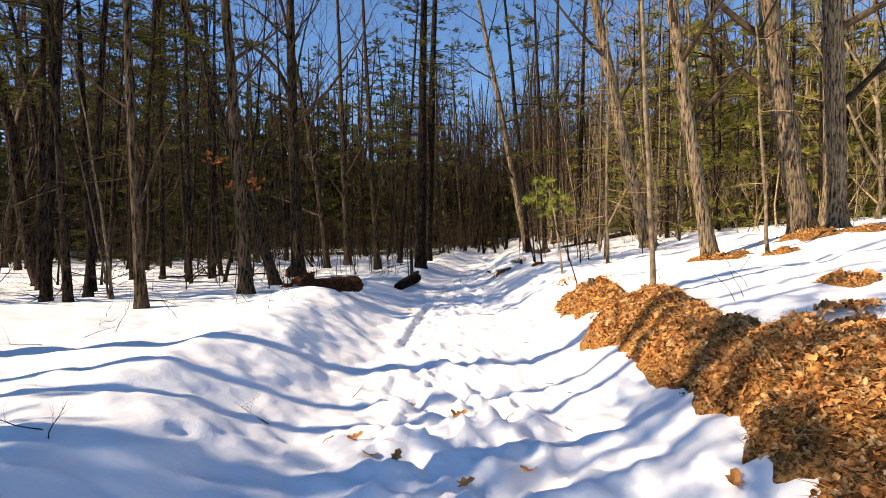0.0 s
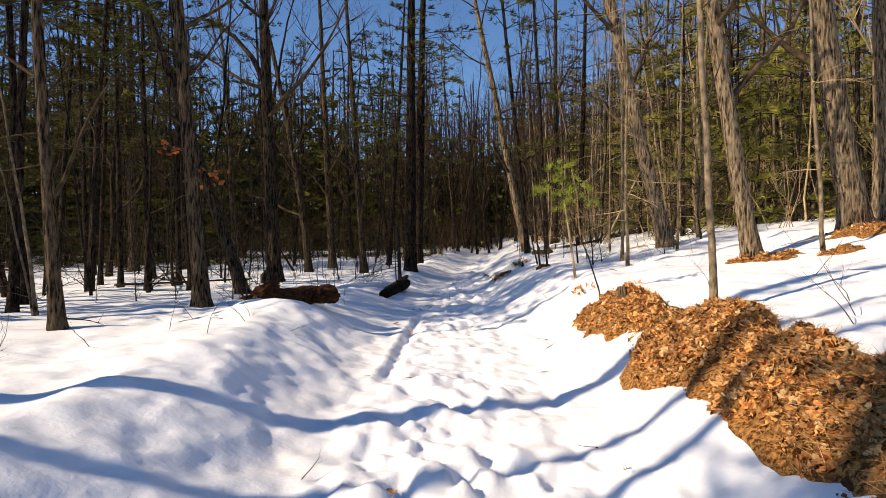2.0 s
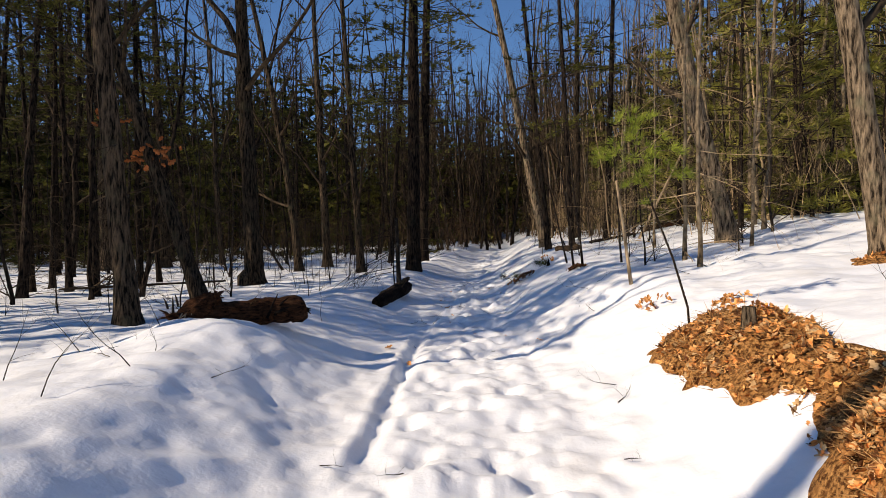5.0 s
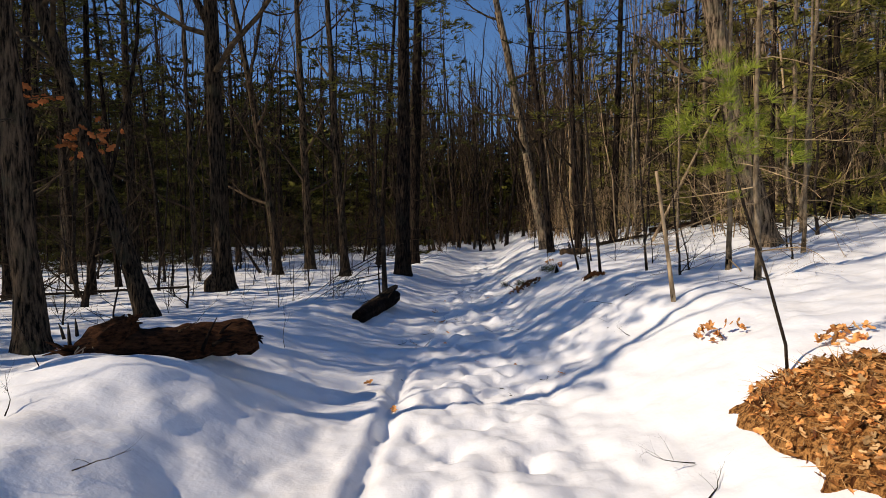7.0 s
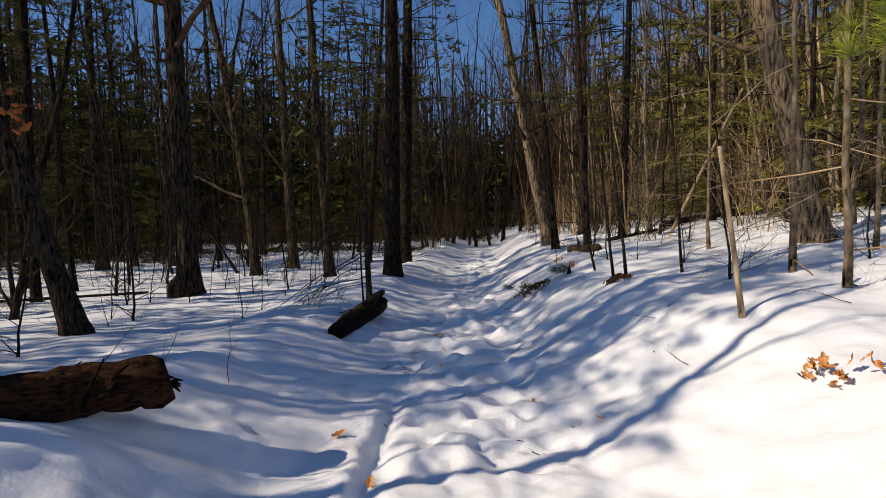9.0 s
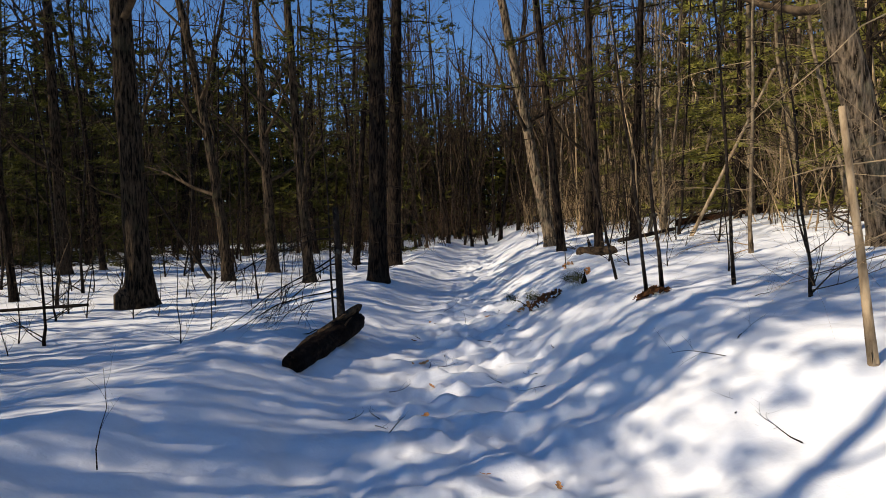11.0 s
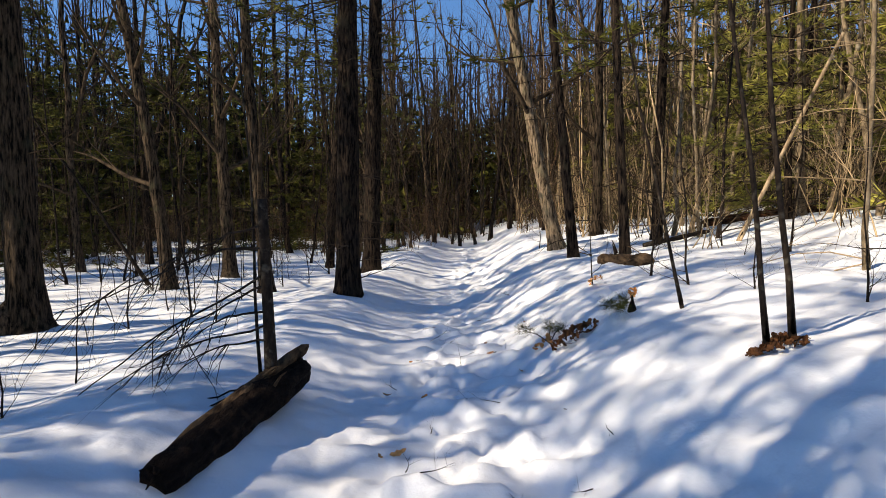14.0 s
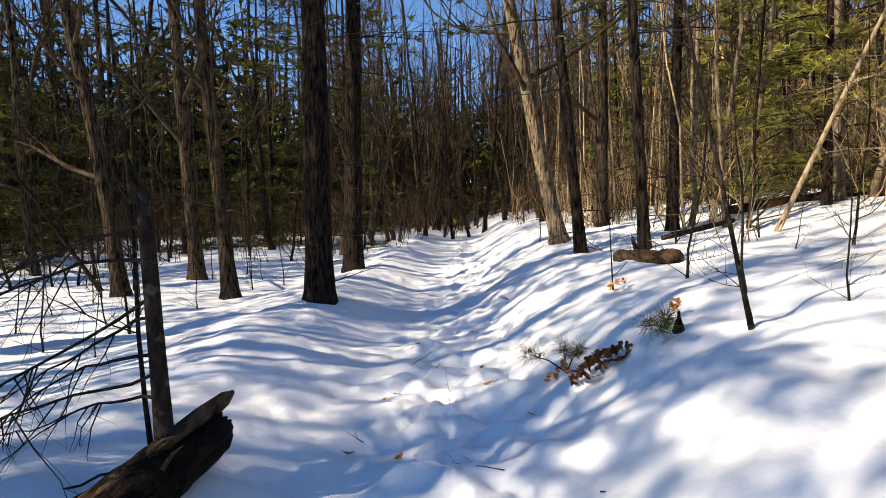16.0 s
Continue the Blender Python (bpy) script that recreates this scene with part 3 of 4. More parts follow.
SHOOTS = [stock_bare(7, 0.04, 151, TAN_TWIG, 12, 1.5, 0.06, 1), stock_bare(5.5, 0.03, 152, TAN_TWIG, 12, 1.3, 0.06, 1), stock_bare(11, 0.06, 153, SMOOTH_BARK, 16, 2.0, 0.1, 1), stock_bare(13, 0.075, 154, SMOOTH_BARK, 18, 2.2, 0.12, 1)]
BRUSH = [stock_brush(141, 6, 2.6, TAN_TWIG), stock_brush(142, 6, 2.0, TWIG), stock_brush(143, 6, 3.2, TAN_TWIG), stock_brush(144, 6, 2.4, BROWN_TWIG)]

sow = random.Random(77)
taken = []


def free(x, y, gap):
    if left_foot(y) - 1.3 < x < right_shift(y) + 2.9 and y < 44:
        return False
    if any((x - a) ** 2 + (y - b) ** 2 < (gap + g) ** 2 for a, b, g in taken):
        return False
    taken.append((x, y, gap))
    return True


def scatter(kinds, name, label, category, group, count, xs, ys, gap, keep, low=0.8, high=1.2):
    made = tries = 0
    while made < count and tries < count * 30:
        tries += 1
        x, y = sow.uniform(*xs), sow.uniform(*ys)
        if keep(x, y) and free(x, y, gap):
            plant(name, sow.choice(kinds), x, y, label, category, group, sow, low, high)
            made += 1


def lit_gap(x, y):
    """The clearing through which the sun reaches the near trail."""
    return y - 0.36 * x > 13.5 or y - 0.36 * x < 2.5


def thin_stand(x, y):
    """Where the wood towards the sun stands open enough to light the slope across the trail."""
    return 17.5 < y - 0.36 * x < 33 and x < -7 and hash2(np.floor(x * 7), np.floor(y * 7), 3) > 0.3


def deep(x, y):
    return not thin_stand(x, y) and lit_wood(x, y)


def lit_wood(x, y):
    return (x < -8 and lit_gap(x, y)) or (x < -7 and y > 24) or y > 31 or (x > 10 and y > 17)


# Pines added towards the sun so that their high crowns shade the trail.
scatter(SHADE_PINES, "pine_tree", "dark pine with a bare trunk and high crown, added to shade the trail", "tree", "pines of the wood", 14, (-14, -7.5), (6, 15), 0.6, lambda x, y: 13.8 < y - 0.36 * x < 19.5, 0.78, 0.92)
scatter(SHADE_PINES, "pine_tree", "dark pine with a bare trunk and high crown, added to shade the trail", "tree", "pines of the wood", 14, (-11.5, -7.6), (8, 24), 0.7, lambda x, y: 21 < y - 0.36 * x < 28.5, 0.74, 0.86)
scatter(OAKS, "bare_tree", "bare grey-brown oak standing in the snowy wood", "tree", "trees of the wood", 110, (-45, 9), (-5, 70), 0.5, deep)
scatter(SUNLIT_OAKS, "bare_tree", "pale sunlit bare oak among brush on the slope", "tree", "trees of the wood", 48, (7.5, 34), (17, 60), 0.5, deep)
scatter(PINES, "pine_tree", "dark pine with ragged green crown in the snowy wood", "tree", "pines of the wood", 78, (-45, 40), (-4, 70), 0.8, lambda x, y: deep(x, y) and (x > -9 or y > 26 or y < 2) and not (y > 31 and -5 < x - 0.08 * y < 6) and (x < 9 or y > 42))
scatter(YOUNG, "young_pine", "young bushy pine in the shade of the wood", "tree", "young pines", 165, (-40, 36), (14, 62), 0.45, lambda x, y: (x < -10 and y > 30) or (y > 33 and not -4 < x - 0.08 * y < 5) or (x > 11 and y > 20))
scatter(YOUNG, "young_pine", "young bushy pine deep in the wood", "tree", "young pines", 40, (-42, -11), (32, 58), 0.4, lambda x, y: True, 1.0, 1.6)
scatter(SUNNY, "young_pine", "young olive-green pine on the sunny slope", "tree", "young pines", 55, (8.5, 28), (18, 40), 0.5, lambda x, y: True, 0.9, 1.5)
scatter(POLES, "sapling", "thin bare sapling in the snowy wood", "sapling", "saplings of the wood", 140, (-25, 26), (9, 55), 0.15, lambda x, y: (x < -6.5 and lit_gap(x, y)) or y > 29 or (x > 6.5 and y > 15) or (x > 4.6 and y > 19))
scatter(OAKS[3:], "bare_tree", "thin crooked bare tree round the trail's bend", "tree", "trees of the wood", 72, (-5, 15), (36, 66), 0.2, lambda x, y: True)
scatter(SHOOTS, "young_tree", "thin sunlit tan young tree among brush on the slope", "young tree", "tan young trees", 135, (4.8, 26), (16, 44), 0.1, lambda x, y: (x > 6.5 and y > 9 + 0.6 * x) or y > 20)
scatter(POLES, "shoot", "thin dark shoot sticking out of the snow", "sapling", "shoots in the snow", 60, (-11, -2.5), (14.5, 31), 0.05, lambda x, y: True, 0.18, 0.4)
scatter(POLES, "shoot", "thin dark shoot sticking out of the bank's snow", "sapling", "shoots in the snow", 22, (3.0, 7.0), (14.5, 30), 0.05, lambda x, y: True, 0.2, 0.45)
scatter(BRUSH[:3], "brush", "tangle of tan leafless brush in the snow", "shrub", "brush on the slope", 240, (4.5, 30), (14, 46), 0.15, lambda x, y: (x > 6.5 and y > 15 and y > 9 + 0.6 * x) or (x > 4.6 and y > 20))
scatter(BRUSH[3:], "brush", "tangle of brown leafless brush on the snowy forest floor", "shrub", "brush of the wood", 150, (-26, 12), (24, 58), 0.2, lambda x, y: y > 33)


# ---- the far wood, too far to tell its trees apart ----
def far_wood():
    rng = random.Random(5)
    trunks, green = Shape(), Shape()
    for k in range(1050):
        a = rng.uniform(-1.15, 1.15)
        d = rng.uniform(56, 105)
        x, y = d * math.sin(a), d * math.cos(a)
        z = float(land(x, y))
        tall = rng.uniform(10, 19)
        trunks.tube([(x, y, z - 0.4), (x + rng.uniform(-0.6, 0.6), y, z + tall)], [rng.uniform(0.12, 0.26), 0.05], 5, cap=False)
        middle = abs(a - 0.06) < 0.22
        if middle:
            for b in range(9):
                h = rng.uniform(0.2, 0.9) * tall
                trunks.tube([(x, y, z + h), (x + rng.uniform(-2.5, 2.5), y, z + h + rng.uniform(0.3, 2.5))], [0.07, 0.02], 3, cap=False)
        if rng.random() < 0.9:
            for b in range(64):
                h = rng.uniform(0.0, 0.6 if middle else 0.9) * tall
                w = 3.2 * (1.1 - h / tall)
                p = Vector((x + rng.uniform(-w, w), y + rng.uniform(-w, w), z + h))
                spray(green, p, Vector((rng.uniform(-1, 1), rng.uniform(-1, 1), 0)), 1.0, rng, 4, 0.3)
    wood = thing("far_wood", pose(0, 0, 0), "distant mixed wood of trunks and pines over snow", "forest", kind="stuff")
    stuff(part("trunk_rows", trunks, PINE_BARK, wood))
    stuff(part("foliage", green, NEEDLES, wood, "", False))


far_wood()

# ---- leaf litter thawed out of the bank ----
def leaf_mesh(seed, long, material):
    """A curled dead oak leaf with lobed edges."""
    rng = random.Random(seed)
    data = bmesh.new()
    curl, fold = rng.uniform(0.15, 0.5), rng.uniform(0.1, 0.45)
    left, mid, right = [], [], []
    for k in range(7):
        s = k / 6
        w = long * 0.30 * math.sin(math.pi * (0.08 + 0.86 * s)) * (1.15 if k % 2 else 0.6)
        z = long * curl * (s - 0.5) ** 2 * 2
        mid.append(data.verts.new((long * (s - 0.5), 0, z)))
        left.append(data.verts.new((long * (s - 0.5), w, z + w * fold)))
        right.append(data.verts.new((long * (s - 0.5), -w, z + w * fold * rng.uniform(0.4, 1.4))))
    for k in range(6):
        data.faces.new((mid[k], mid[k + 1], left[k + 1], left[k]))
        data.faces.new((right[k], right[k + 1], mid[k + 1], mid[k]))
    mesh = bpy.data.meshes.new("leaf")
    data.to_mesh(mesh)
    data.free()
    mesh.materials.append(material)
    return mesh


LEAVES = [leaf_mesh(k, 0.10 + 0.012 * k, DEAD_LEAF) for k in range(5)]
DARK_LEAVES = [leaf_mesh(k, 0.09 + 0.012 * k, BROWN_LEAF) for k in range(5)]


def heap_top(cx, cy, wx, wy, tall, seed, x, y):
    a, b = (x - cx) / wx, (y - cy) / wy
    edge = 1 + 0.16 * rough(np.arctan2(b, a) * 1.6 + 9, seed, 1.0, seed)
    d = np.sqrt(a * a + b * b) / edge
    z = tall * (1 - d ** 3.0) + 0.05 * rough(x, y, 0.2, seed + 1) + 0.03 * rough(x, y, 0.09, seed + 2)
    return np.where(d < 1.15, np.maximum(z, -0.08), -0.08)


def leaf_heap(cx, cy, wx, wy, tall, seed, label, count=1100, own=60, dark=False):
    rng = random.Random(seed)
    ob = thing("leaf_heap", pose(cx, cy, height(cx, cy)), label, "leaves", "leaf litter on the bank")
    base = height(cx, cy)

    def top(x, y):
        return float(land(x, y)) + float(heap_top(cx, cy, wx, wy, tall, seed, x, y))

    mound = Shape()
    n = 30
    for j in range(n + 1):
        for i in range(n + 1):
            x, y = cx + 1.2 * wx * (2 * i / n - 1), cy + 1.2 * wy * (2 * j / n - 1)
            mound.points.append(Vector((x - cx, y - cy, top(x, y) - base)))
    for j in range(n):
        for i in range(n):
            k = j * (n + 1) + i
            mound.faces.append((k, k + 1, k + n + 2, k + n + 1))
    if wx > 0.3:
        part("mound", mound, LITTER, ob)
    rest = {DEAD_LEAF: Shape(), PALE_LEAF: Shape(), BROWN_LEAF: Shape()}
    made = 0
    while made < count:
        a, d = rng.uniform(0, 6.283), rng.random() ** 0.5 * 1.0
        x, y = cx + wx * d * math.cos(a), cy + wy * d * math.sin(a)
        z = top(x, y)
        if z < height(x, y) - 0.02 and wx > 0.3:
            made += 1
            continue
        spot = pose(x - cx, y - cy, z - base + (0.012 if wx > 0.3 else 0.03), rng.gauss(0, 34), rng.gauss(-14, 34), rng.uniform(0, 360)) @ Matrix.Scale(rng.uniform(0.28, 0.78) if wx > 0.3 else rng.uniform(0.5, 0.9), 4)
        mesh = rng.choice(LEAVES)
        if made < own:
            leaf = new("leaf", DARK_LEAVES[LEAVES.index(mesh)] if dark else mesh)
            leaf.parent = ob
            leaf.matrix_local = spot
        else:
            pile = rest[BROWN_LEAF if dark else rng.choice((DEAD_LEAF, DEAD_LEAF, DEAD_LEAF, DEAD_LEAF, PALE_LEAF, PALE_LEAF, BROWN_LEAF))]
            first = len(pile.points)
            pile.points += [spot @ v.co for v in mesh.vertices]
            pile.faces += [tuple(first + k for k in p.vertices) for p in mesh.polygons]
        made += 1
    for material, pile in rest.items():
        if pile.faces:
            stuff(part("leaf_layer", pile, material, ob, "", False))
    if wx > 0.4 and cy < 11:
        straw = Shape()
        for k in range(count):
            a, d = rng.uniform(0, 6.283), rng.random() ** 0.5
            x, y = cx + wx * d * math.cos(a), cy + wy * d * math.sin(a)
            z = top(x, y)
            if z > height(x, y) - 0.02:
                straw.blade(Vector((x - cx, y - cy, z - base + 0.02)), Vector((rng.uniform(-1, 1), rng.uniform(-1, 1), rng.uniform(-0.2, 0.45))), rng.uniform(0.07, 0.18), 0.006, rng)
        stuff(part("straw_layer", straw, STRAW, ob, "dry tan pine straw", False))
    return ob


leaf_heap(2.38, 9.65, 0.44, 1.25, 0.2, 201, "heap of orange-brown oak leaves thawed out of snow")
leaf_heap(2.48, 7.35, 0.6, 0.74, 0.27, 202, "large mound of orange oak leaves below a young maple", 1800)
leaf_heap(2.44, 6.05, 0.46, 0.44, 0.24, 203, "mound of brown leaves and needles thawed out of snow", 1500)
leaf_heap(2.44, 5.2, 0.46, 0.42, 0.23, 204, "mound of brown leaves and needles thawed out of snow", 1500)
leaf_heap(2.52, 4.35, 0.52, 0.45, 0.25, 205, "mound of orange-brown leaves thawed out of snow", 1500)
leaf_heap(2.62, 3.45, 0.7, 0.56, 0.25, 206, "mound of orange-brown leaves thawed out of snow", 1500)
leaf_heap(2.62, 2.45, 0.9, 0.72, 0.2, 207, "broad mound of fallen brown leaves thawed out of snow", 2400)
leaf_heap(3.3, 3.9, 0.5, 0.9, 0.08, 223, "brown leaves spread above the bank's edge", 900)
leaf_heap(2.44, 6.2, 0.44, 3.8, 0.07, 221, "low drift of brown leaves along the bank's foot", 1700)
leaf_heap(2.78, 8.1, 0.34, 0.3, 0.06, 222, "orange leaves round the foot of a young maple", 260)
leaf_heap(3.75, 5.3, 0.28, 0.2, 0.06, 208, "patch of brown leaves between snow cushions", 110, 30)
leaf_heap(4.9, 7.0, 0.4, 0.25, 0.07, 209, "patch of brown leaves between snow cushions", 110, 30)
leaf_heap(5.75, 12.15, 0.6, 0.35, 0.07, 210, "ring of orange leaves round an oak foot", 130, 30)
leaf_heap(8.0, 12.8, 0.75, 0.5, 0.08, 211, "ring of orange leaves round an oak foot", 130, 30)
leaf_heap(8.9, 12.4, 0.7, 0.3, 0.08, 212, "patch of brown leaves on the slope", 90, 30)
leaf_heap(6.6, 11.5, 0.4, 0.25, 0.06, 213, "patch of brown leaves round a sapling", 70, 25)
leaf_heap(2.92, 10.85, 0.2, 0.14, 0.05, 214, "small patch of orange leaves in the snow", 40, 20)
leaf_heap(2.40, 11.95, 0.10, 0.10, 0.06, 215, "small tuft of leaves and moss in snow", 14, 8)
leaf_heap(2.52, 11.75, 0.14, 0.08, 0.04, 216, "small patch of orange leaves in the snow", 14, 8)
leaf_heap(1.87, 18.8, 0.26, 0.1, 0.05, 217, "brown leaves caught under a fallen pine bough", 80, 30, True)
leaf_heap(1.62, 19.1, 0.12, 0.1, 0.04, 218, "orange leaves on the trodden snow", 10, 8)
leaf_heap(2.62, 16.52, 0.2, 0.13, 0.04, 219, "dark leaves in a hollow round two saplings", 90, 30, True)


def loose_leaf(x, y, size=1.2, turn=0.0):
    ob = new("fallen_leaf", LEAVES[int(turn) % 5])
    ob.matrix_world = pose(x, y, height(x, y) + 0.02, 12, -14, turn) @ Matrix.Scale(size, 4)
    return tagged(ob, "single curled brown oak leaf lying on snow", "leaf", "loose leaves on snow")


for x, y, turn in ((-0.66, 4.58, 20), (-0.29, 4.07, 75), (0.15, 4.85, 140), (0.19, 4.9, 31), (0.66, 4.07, 222), (-0.27, 5.74, 300), (0.2, 3.9, 11), (1.75, 3.3, 57), (-0.5, 4.2, 190)):
    loose_leaf(x, y, 1.35, turn)
for x, y, turn in ((-0.77, 12.84, 33), (-0.45, 12.1, 88), (0.06, 15.14, 64), (0.13, 16.04, 121), (-0.1, 18.53, 207), (0.27, 18.4, 45), (0.14, 19.36, 260), (1.3, 12.9, 171), (0.05, 16.9, 14)):
    loose_leaf(x, y, 0.85, turn)


# ---- dead wood ----
def ragged_log(name, a, b, r, label, seed, material, taper=0.85, sides=26, ridge=0.13, category="log"):
    rng = random.Random(seed)
    a, b = Vector(a), Vector(b)
    ob = thing(name, Matrix.Translation(a), label, category)
    body = Shape()
    n = 22
    path = [(b - a) * (k / n) + Vector((rng.uniform(-1, 1), rng.uniform(-1, 1), rng.uniform(-1, 1))) * r * 0.07 for k in range(n + 1)]
    radii = [r * (1 + (taper - 1) * k / n) * rng.uniform(0.97, 1.03) * (1 + 0.06 * math.sin(k * 0.7 + seed)) for k in range(n + 1)]
    radii[0] *= 0.8
    radii[-1] *= 0.82
    body.tube(path, radii, sides, ridge, rng)
    part("log_body", body, material, ob)
    return ob


def splinters(ob, at, count, reach, seed, material, way=(0, 0, 1), thick=0.02):
    rng = random.Random(seed)
    for k in range(count):
        shape = Shape()
        p = Vector(at) + Vector((rng.uniform(-1, 1), rng.uniform(-1, 1), rng.uniform(-0.6, 0.6))) * reach * 0.35
        d = (Vector(way) + Vector((rng.uniform(-1, 1), rng.uniform(-1, 1), rng.uniform(-0.7, 0.7))) * 0.8).normalized()
        l = reach * rng.uniform(0.5, 1.1)
        shape.tube([p, p + d * l * 0.5 + Vector((0, 0, 0.02)), p + d * l], [thick, thick * 0.75, thick * 0.2], 7, 0.2, rng)
        part("splinter", shape, material, ob)


rotten = ragged_log("fallen_log", (-3.0, 11.55, 0.44), (-1.74, 12.12, 0.47), 0.155, "rotten red-brown log lying on the snow bank", 301, ROT, 1.0)
root = Shape()
root.tube([(-0.14, -0.02, -0.12), (0.02, 0.0, -0.04), (0.14, 0.05, 0.05), (0.24, 0.1, 0.14), (0.3, 0.12, 0.21), (0.33, 0.13, 0.26)], [0.05, 0.14, 0.17, 0.16, 0.12, 0.05], 22, 0.36, random.Random(31))
part("root_mass", root, ROT, rotten, "splintered rotten root end")
splinters(rotten, (-0.05, 0.0, 0.0), 16, 0.26, 302, ROT, (-0.8, -0.1, -0.1), 0.018)
splinters(rotten, (0.3, 0.12, 0.2), 18, 0.13, 303, ROT, (0.5, 0.1, 0.6), 0.022)
splinters(rotten, (0.6, 0.26, 0.1), 9, 0.28, 315, LOG_BARK, (0.9, 0.4, 0.05), 0.014)
splinters(rotten, (0.9, 0.3, 0.02), 8, 0.3, 316, BLACK_WOOD, (0.9, 0.4, 0.0), 0.016)
splinters(rotten, (-0.1, 0.0, 0.1), 3, 0.3, 306, DARK_STEM, (-0.2, 0.0, 1.0), 0.014)
splinters(rotten, (1.22, 0.55, 0.0), 14, 0.12, 3041, BLACK_WOOD, (0.6, 0.25, 0.0), 0.02)
splinters(rotten, (0.12, -0.16, 0.05), 9, 0.2, 304, GREY_WOOD, (0, -0.2, -0.9), 0.006)
black = ragged_log("sunken_log", (-1.32, 16.1, 0.02), (-0.86, 18.0, 0.16), 0.125, "black wet log half sunk in snow beside a snag", 305, BLACK_WOOD, 1.1)
splinters(black, (0.02, 0.03, 0.05), 6, 0.14, 307, BLACK_WOOD, (-0.4, -1, 0.1))
splinters(black, (0.44, 1.86, 0.16), 8, 0.16, 308, BLACK_WOOD, (0.2, 1, 0.2), 0.03)
slab = Shape()
slab.tube([(-0.02, 0.1, 0.08), (0.06, 0.5, 0.12), (0.17, 0.95, 0.16), (0.29, 1.4, 0.21), (0.4, 1.8, 0.27), (0.47, 2.05, 0.31), (0.5, 2.16, 0.32)], [0.02, 0.05, 0.06, 0.06, 0.06, 0.045, 0.012], 12, 0.3, random.Random(309))
part("slab", slab, LOG_BARK, black, "torn brown slab along the top")
splinters(black, (0.3, 1.3, 0.2), 9, 0.3, 317, LOG_BARK, (0.2, 1.0, 0.1), 0.014)
short = ragged_log("short_log", (3.34, 22.45, 0.80), (3.76, 21.45, 0.86), 0.1, "short brown log with a dark end on snow", 308, LOG_BARK, 1.1)
splinters(short, (0.36, -0.95, 0.02), 4, 0.16, 309, BLACK_WOOD, (0.2, -0.6, -0.2))
splinters(short, (0.12, -0.3, 0.1), 2, 0.3, 310, DARK_STEM, (0, 0, 1))
ragged_log("fallen_log", (7.2, 26.6, height(7.2, 26.6) + 0.1), (10.4, 25.4, height(10.4, 25.4) + 0.12), 0.13, "dark fallen trunk among brown brush", 311, ROT)
ragged_log("fallen_log", (9.4, 26.2, height(9.4, 26.2) + 0.12), (12.4, 25.4, height(12.4, 25.4) + 0.16), 0.15, "tan sunlit fallen trunk on the snowy slope", 312, LOG_BARK)
ragged_log("fallen_log", (4.7, 24.0, height(4.7, 24.0) + 0.04), (6.3, 24.6, height(6.3, 24.6) + 0.08), 0.05, "thin dark fallen stem on snow", 313, DARK_STEM)
ragged_log("fallen_log", (-9.5, 19.2, height(-9.5, 19.2) + 0.12), (-5.9, 20.6, height(-5.9, 20.6) + 0.2), 0.03, "long thin dead branch lying over snow", 314, DARK_STEM)


def snag(x, y, tall, r, lean, label, seed, material, boughs=0):
    """A dead stem with a broken top."""
    rng = random.Random(seed)
    ob = thing("snag", pose(x, y, height(x, y)), label, "dead tree")
    path = stem_path(tall, lean, (0, 0), rng, 0.02, 0.2)
    stem = Shape()
    stem.tube(path, stem_radii(path, r, tall, 0.3, 0.75), 12, 0.08, rng)
    part("trunk", stem, material, ob)
    for k in range(boughs):
        shape = Shape()
        p = along(path, 0.3 + 0.62 * (k + rng.random()) / boughs)
        a = math.pi + rng.uniform(-0.35, 0.75)
        out = Vector((math.cos(a), math.sin(a), 0))
        l, fall = rng.uniform(0.7, 2.0), rng.uniform(-0.05, 0.7)
        pts, sway = [], Vector((0, 0, 0))
        for step in range(11):
            u = step / 10
            sway = sway + Vector((rng.uniform(-1, 1), rng.uniform(-1, 1), rng.uniform(-1, 1))) * 0.032
            pts.append(p + out * (l * u) + sway + Vector((0, 0, -l * (fall * u + 0.22 * u * u))))
        shape.tube(pts, [0.011 - 0.0009 * step for step in range(11)], 5, cap=False)
        for j in range(int(5 * l) + 3):
            q = along(pts, rng.uniform(0.2, 0.97))
            limb(shape, q, out * rng.uniform(0.1, 0.9) + Vector((rng.uniform(-0.5, 0.5), rng.uniform(-0.5, 0.5), rng.uniform(-1.2, 0.0))), rng.uniform(0.25, 0.75), 0.0055, rng, 1, 3, -0.25, 2)
        stuff(part("bough", shape, DARK_STEM, ob))
    return ob


snag(-1.0, 17.6, 1.7, 0.056, (-0.03, 0.0), "dark dead stem with drooping bare boughs and broken top", 320, DARK_STEM, 10)
sapling((-1.1, 17.66), 4.0, 0.022, (-0.03, 0.0), (-0.01, 0), "thin dark shoot beside a broken stem", 321, DARK_STEM, 5)
snag(2.71, 13.39, 1.5, 0.027, (-0.14, 0.0), "pale broken dead stem standing in snow", 322, GREY_WOOD)
snag(5.9, 22.75, 3.6, 0.042, (0.5, 0.0), "pale dead stem leaning far over on the slope", 323, GREY_WOOD)
snag(2.42, 9.5, 0.36, 0.07, (0, 0.0), "small mossy stump among the leaves", 324, OAK_BARK)


# ---- young green pine leaning over the bank ----
def tuft(shape, p, way, rng, count=90, size=0.14):
    for k in range(count):
        d = Vector(way) + Vector((rng.uniform(-1, 1), rng.uniform(-1, 1), rng.uniform(-0.8, 0.9)))
        shape.blade(Vector(p) + d.normalized() * 0.02, d, size * rng.uniform(0.6, 1.15), 0.0032, rng)


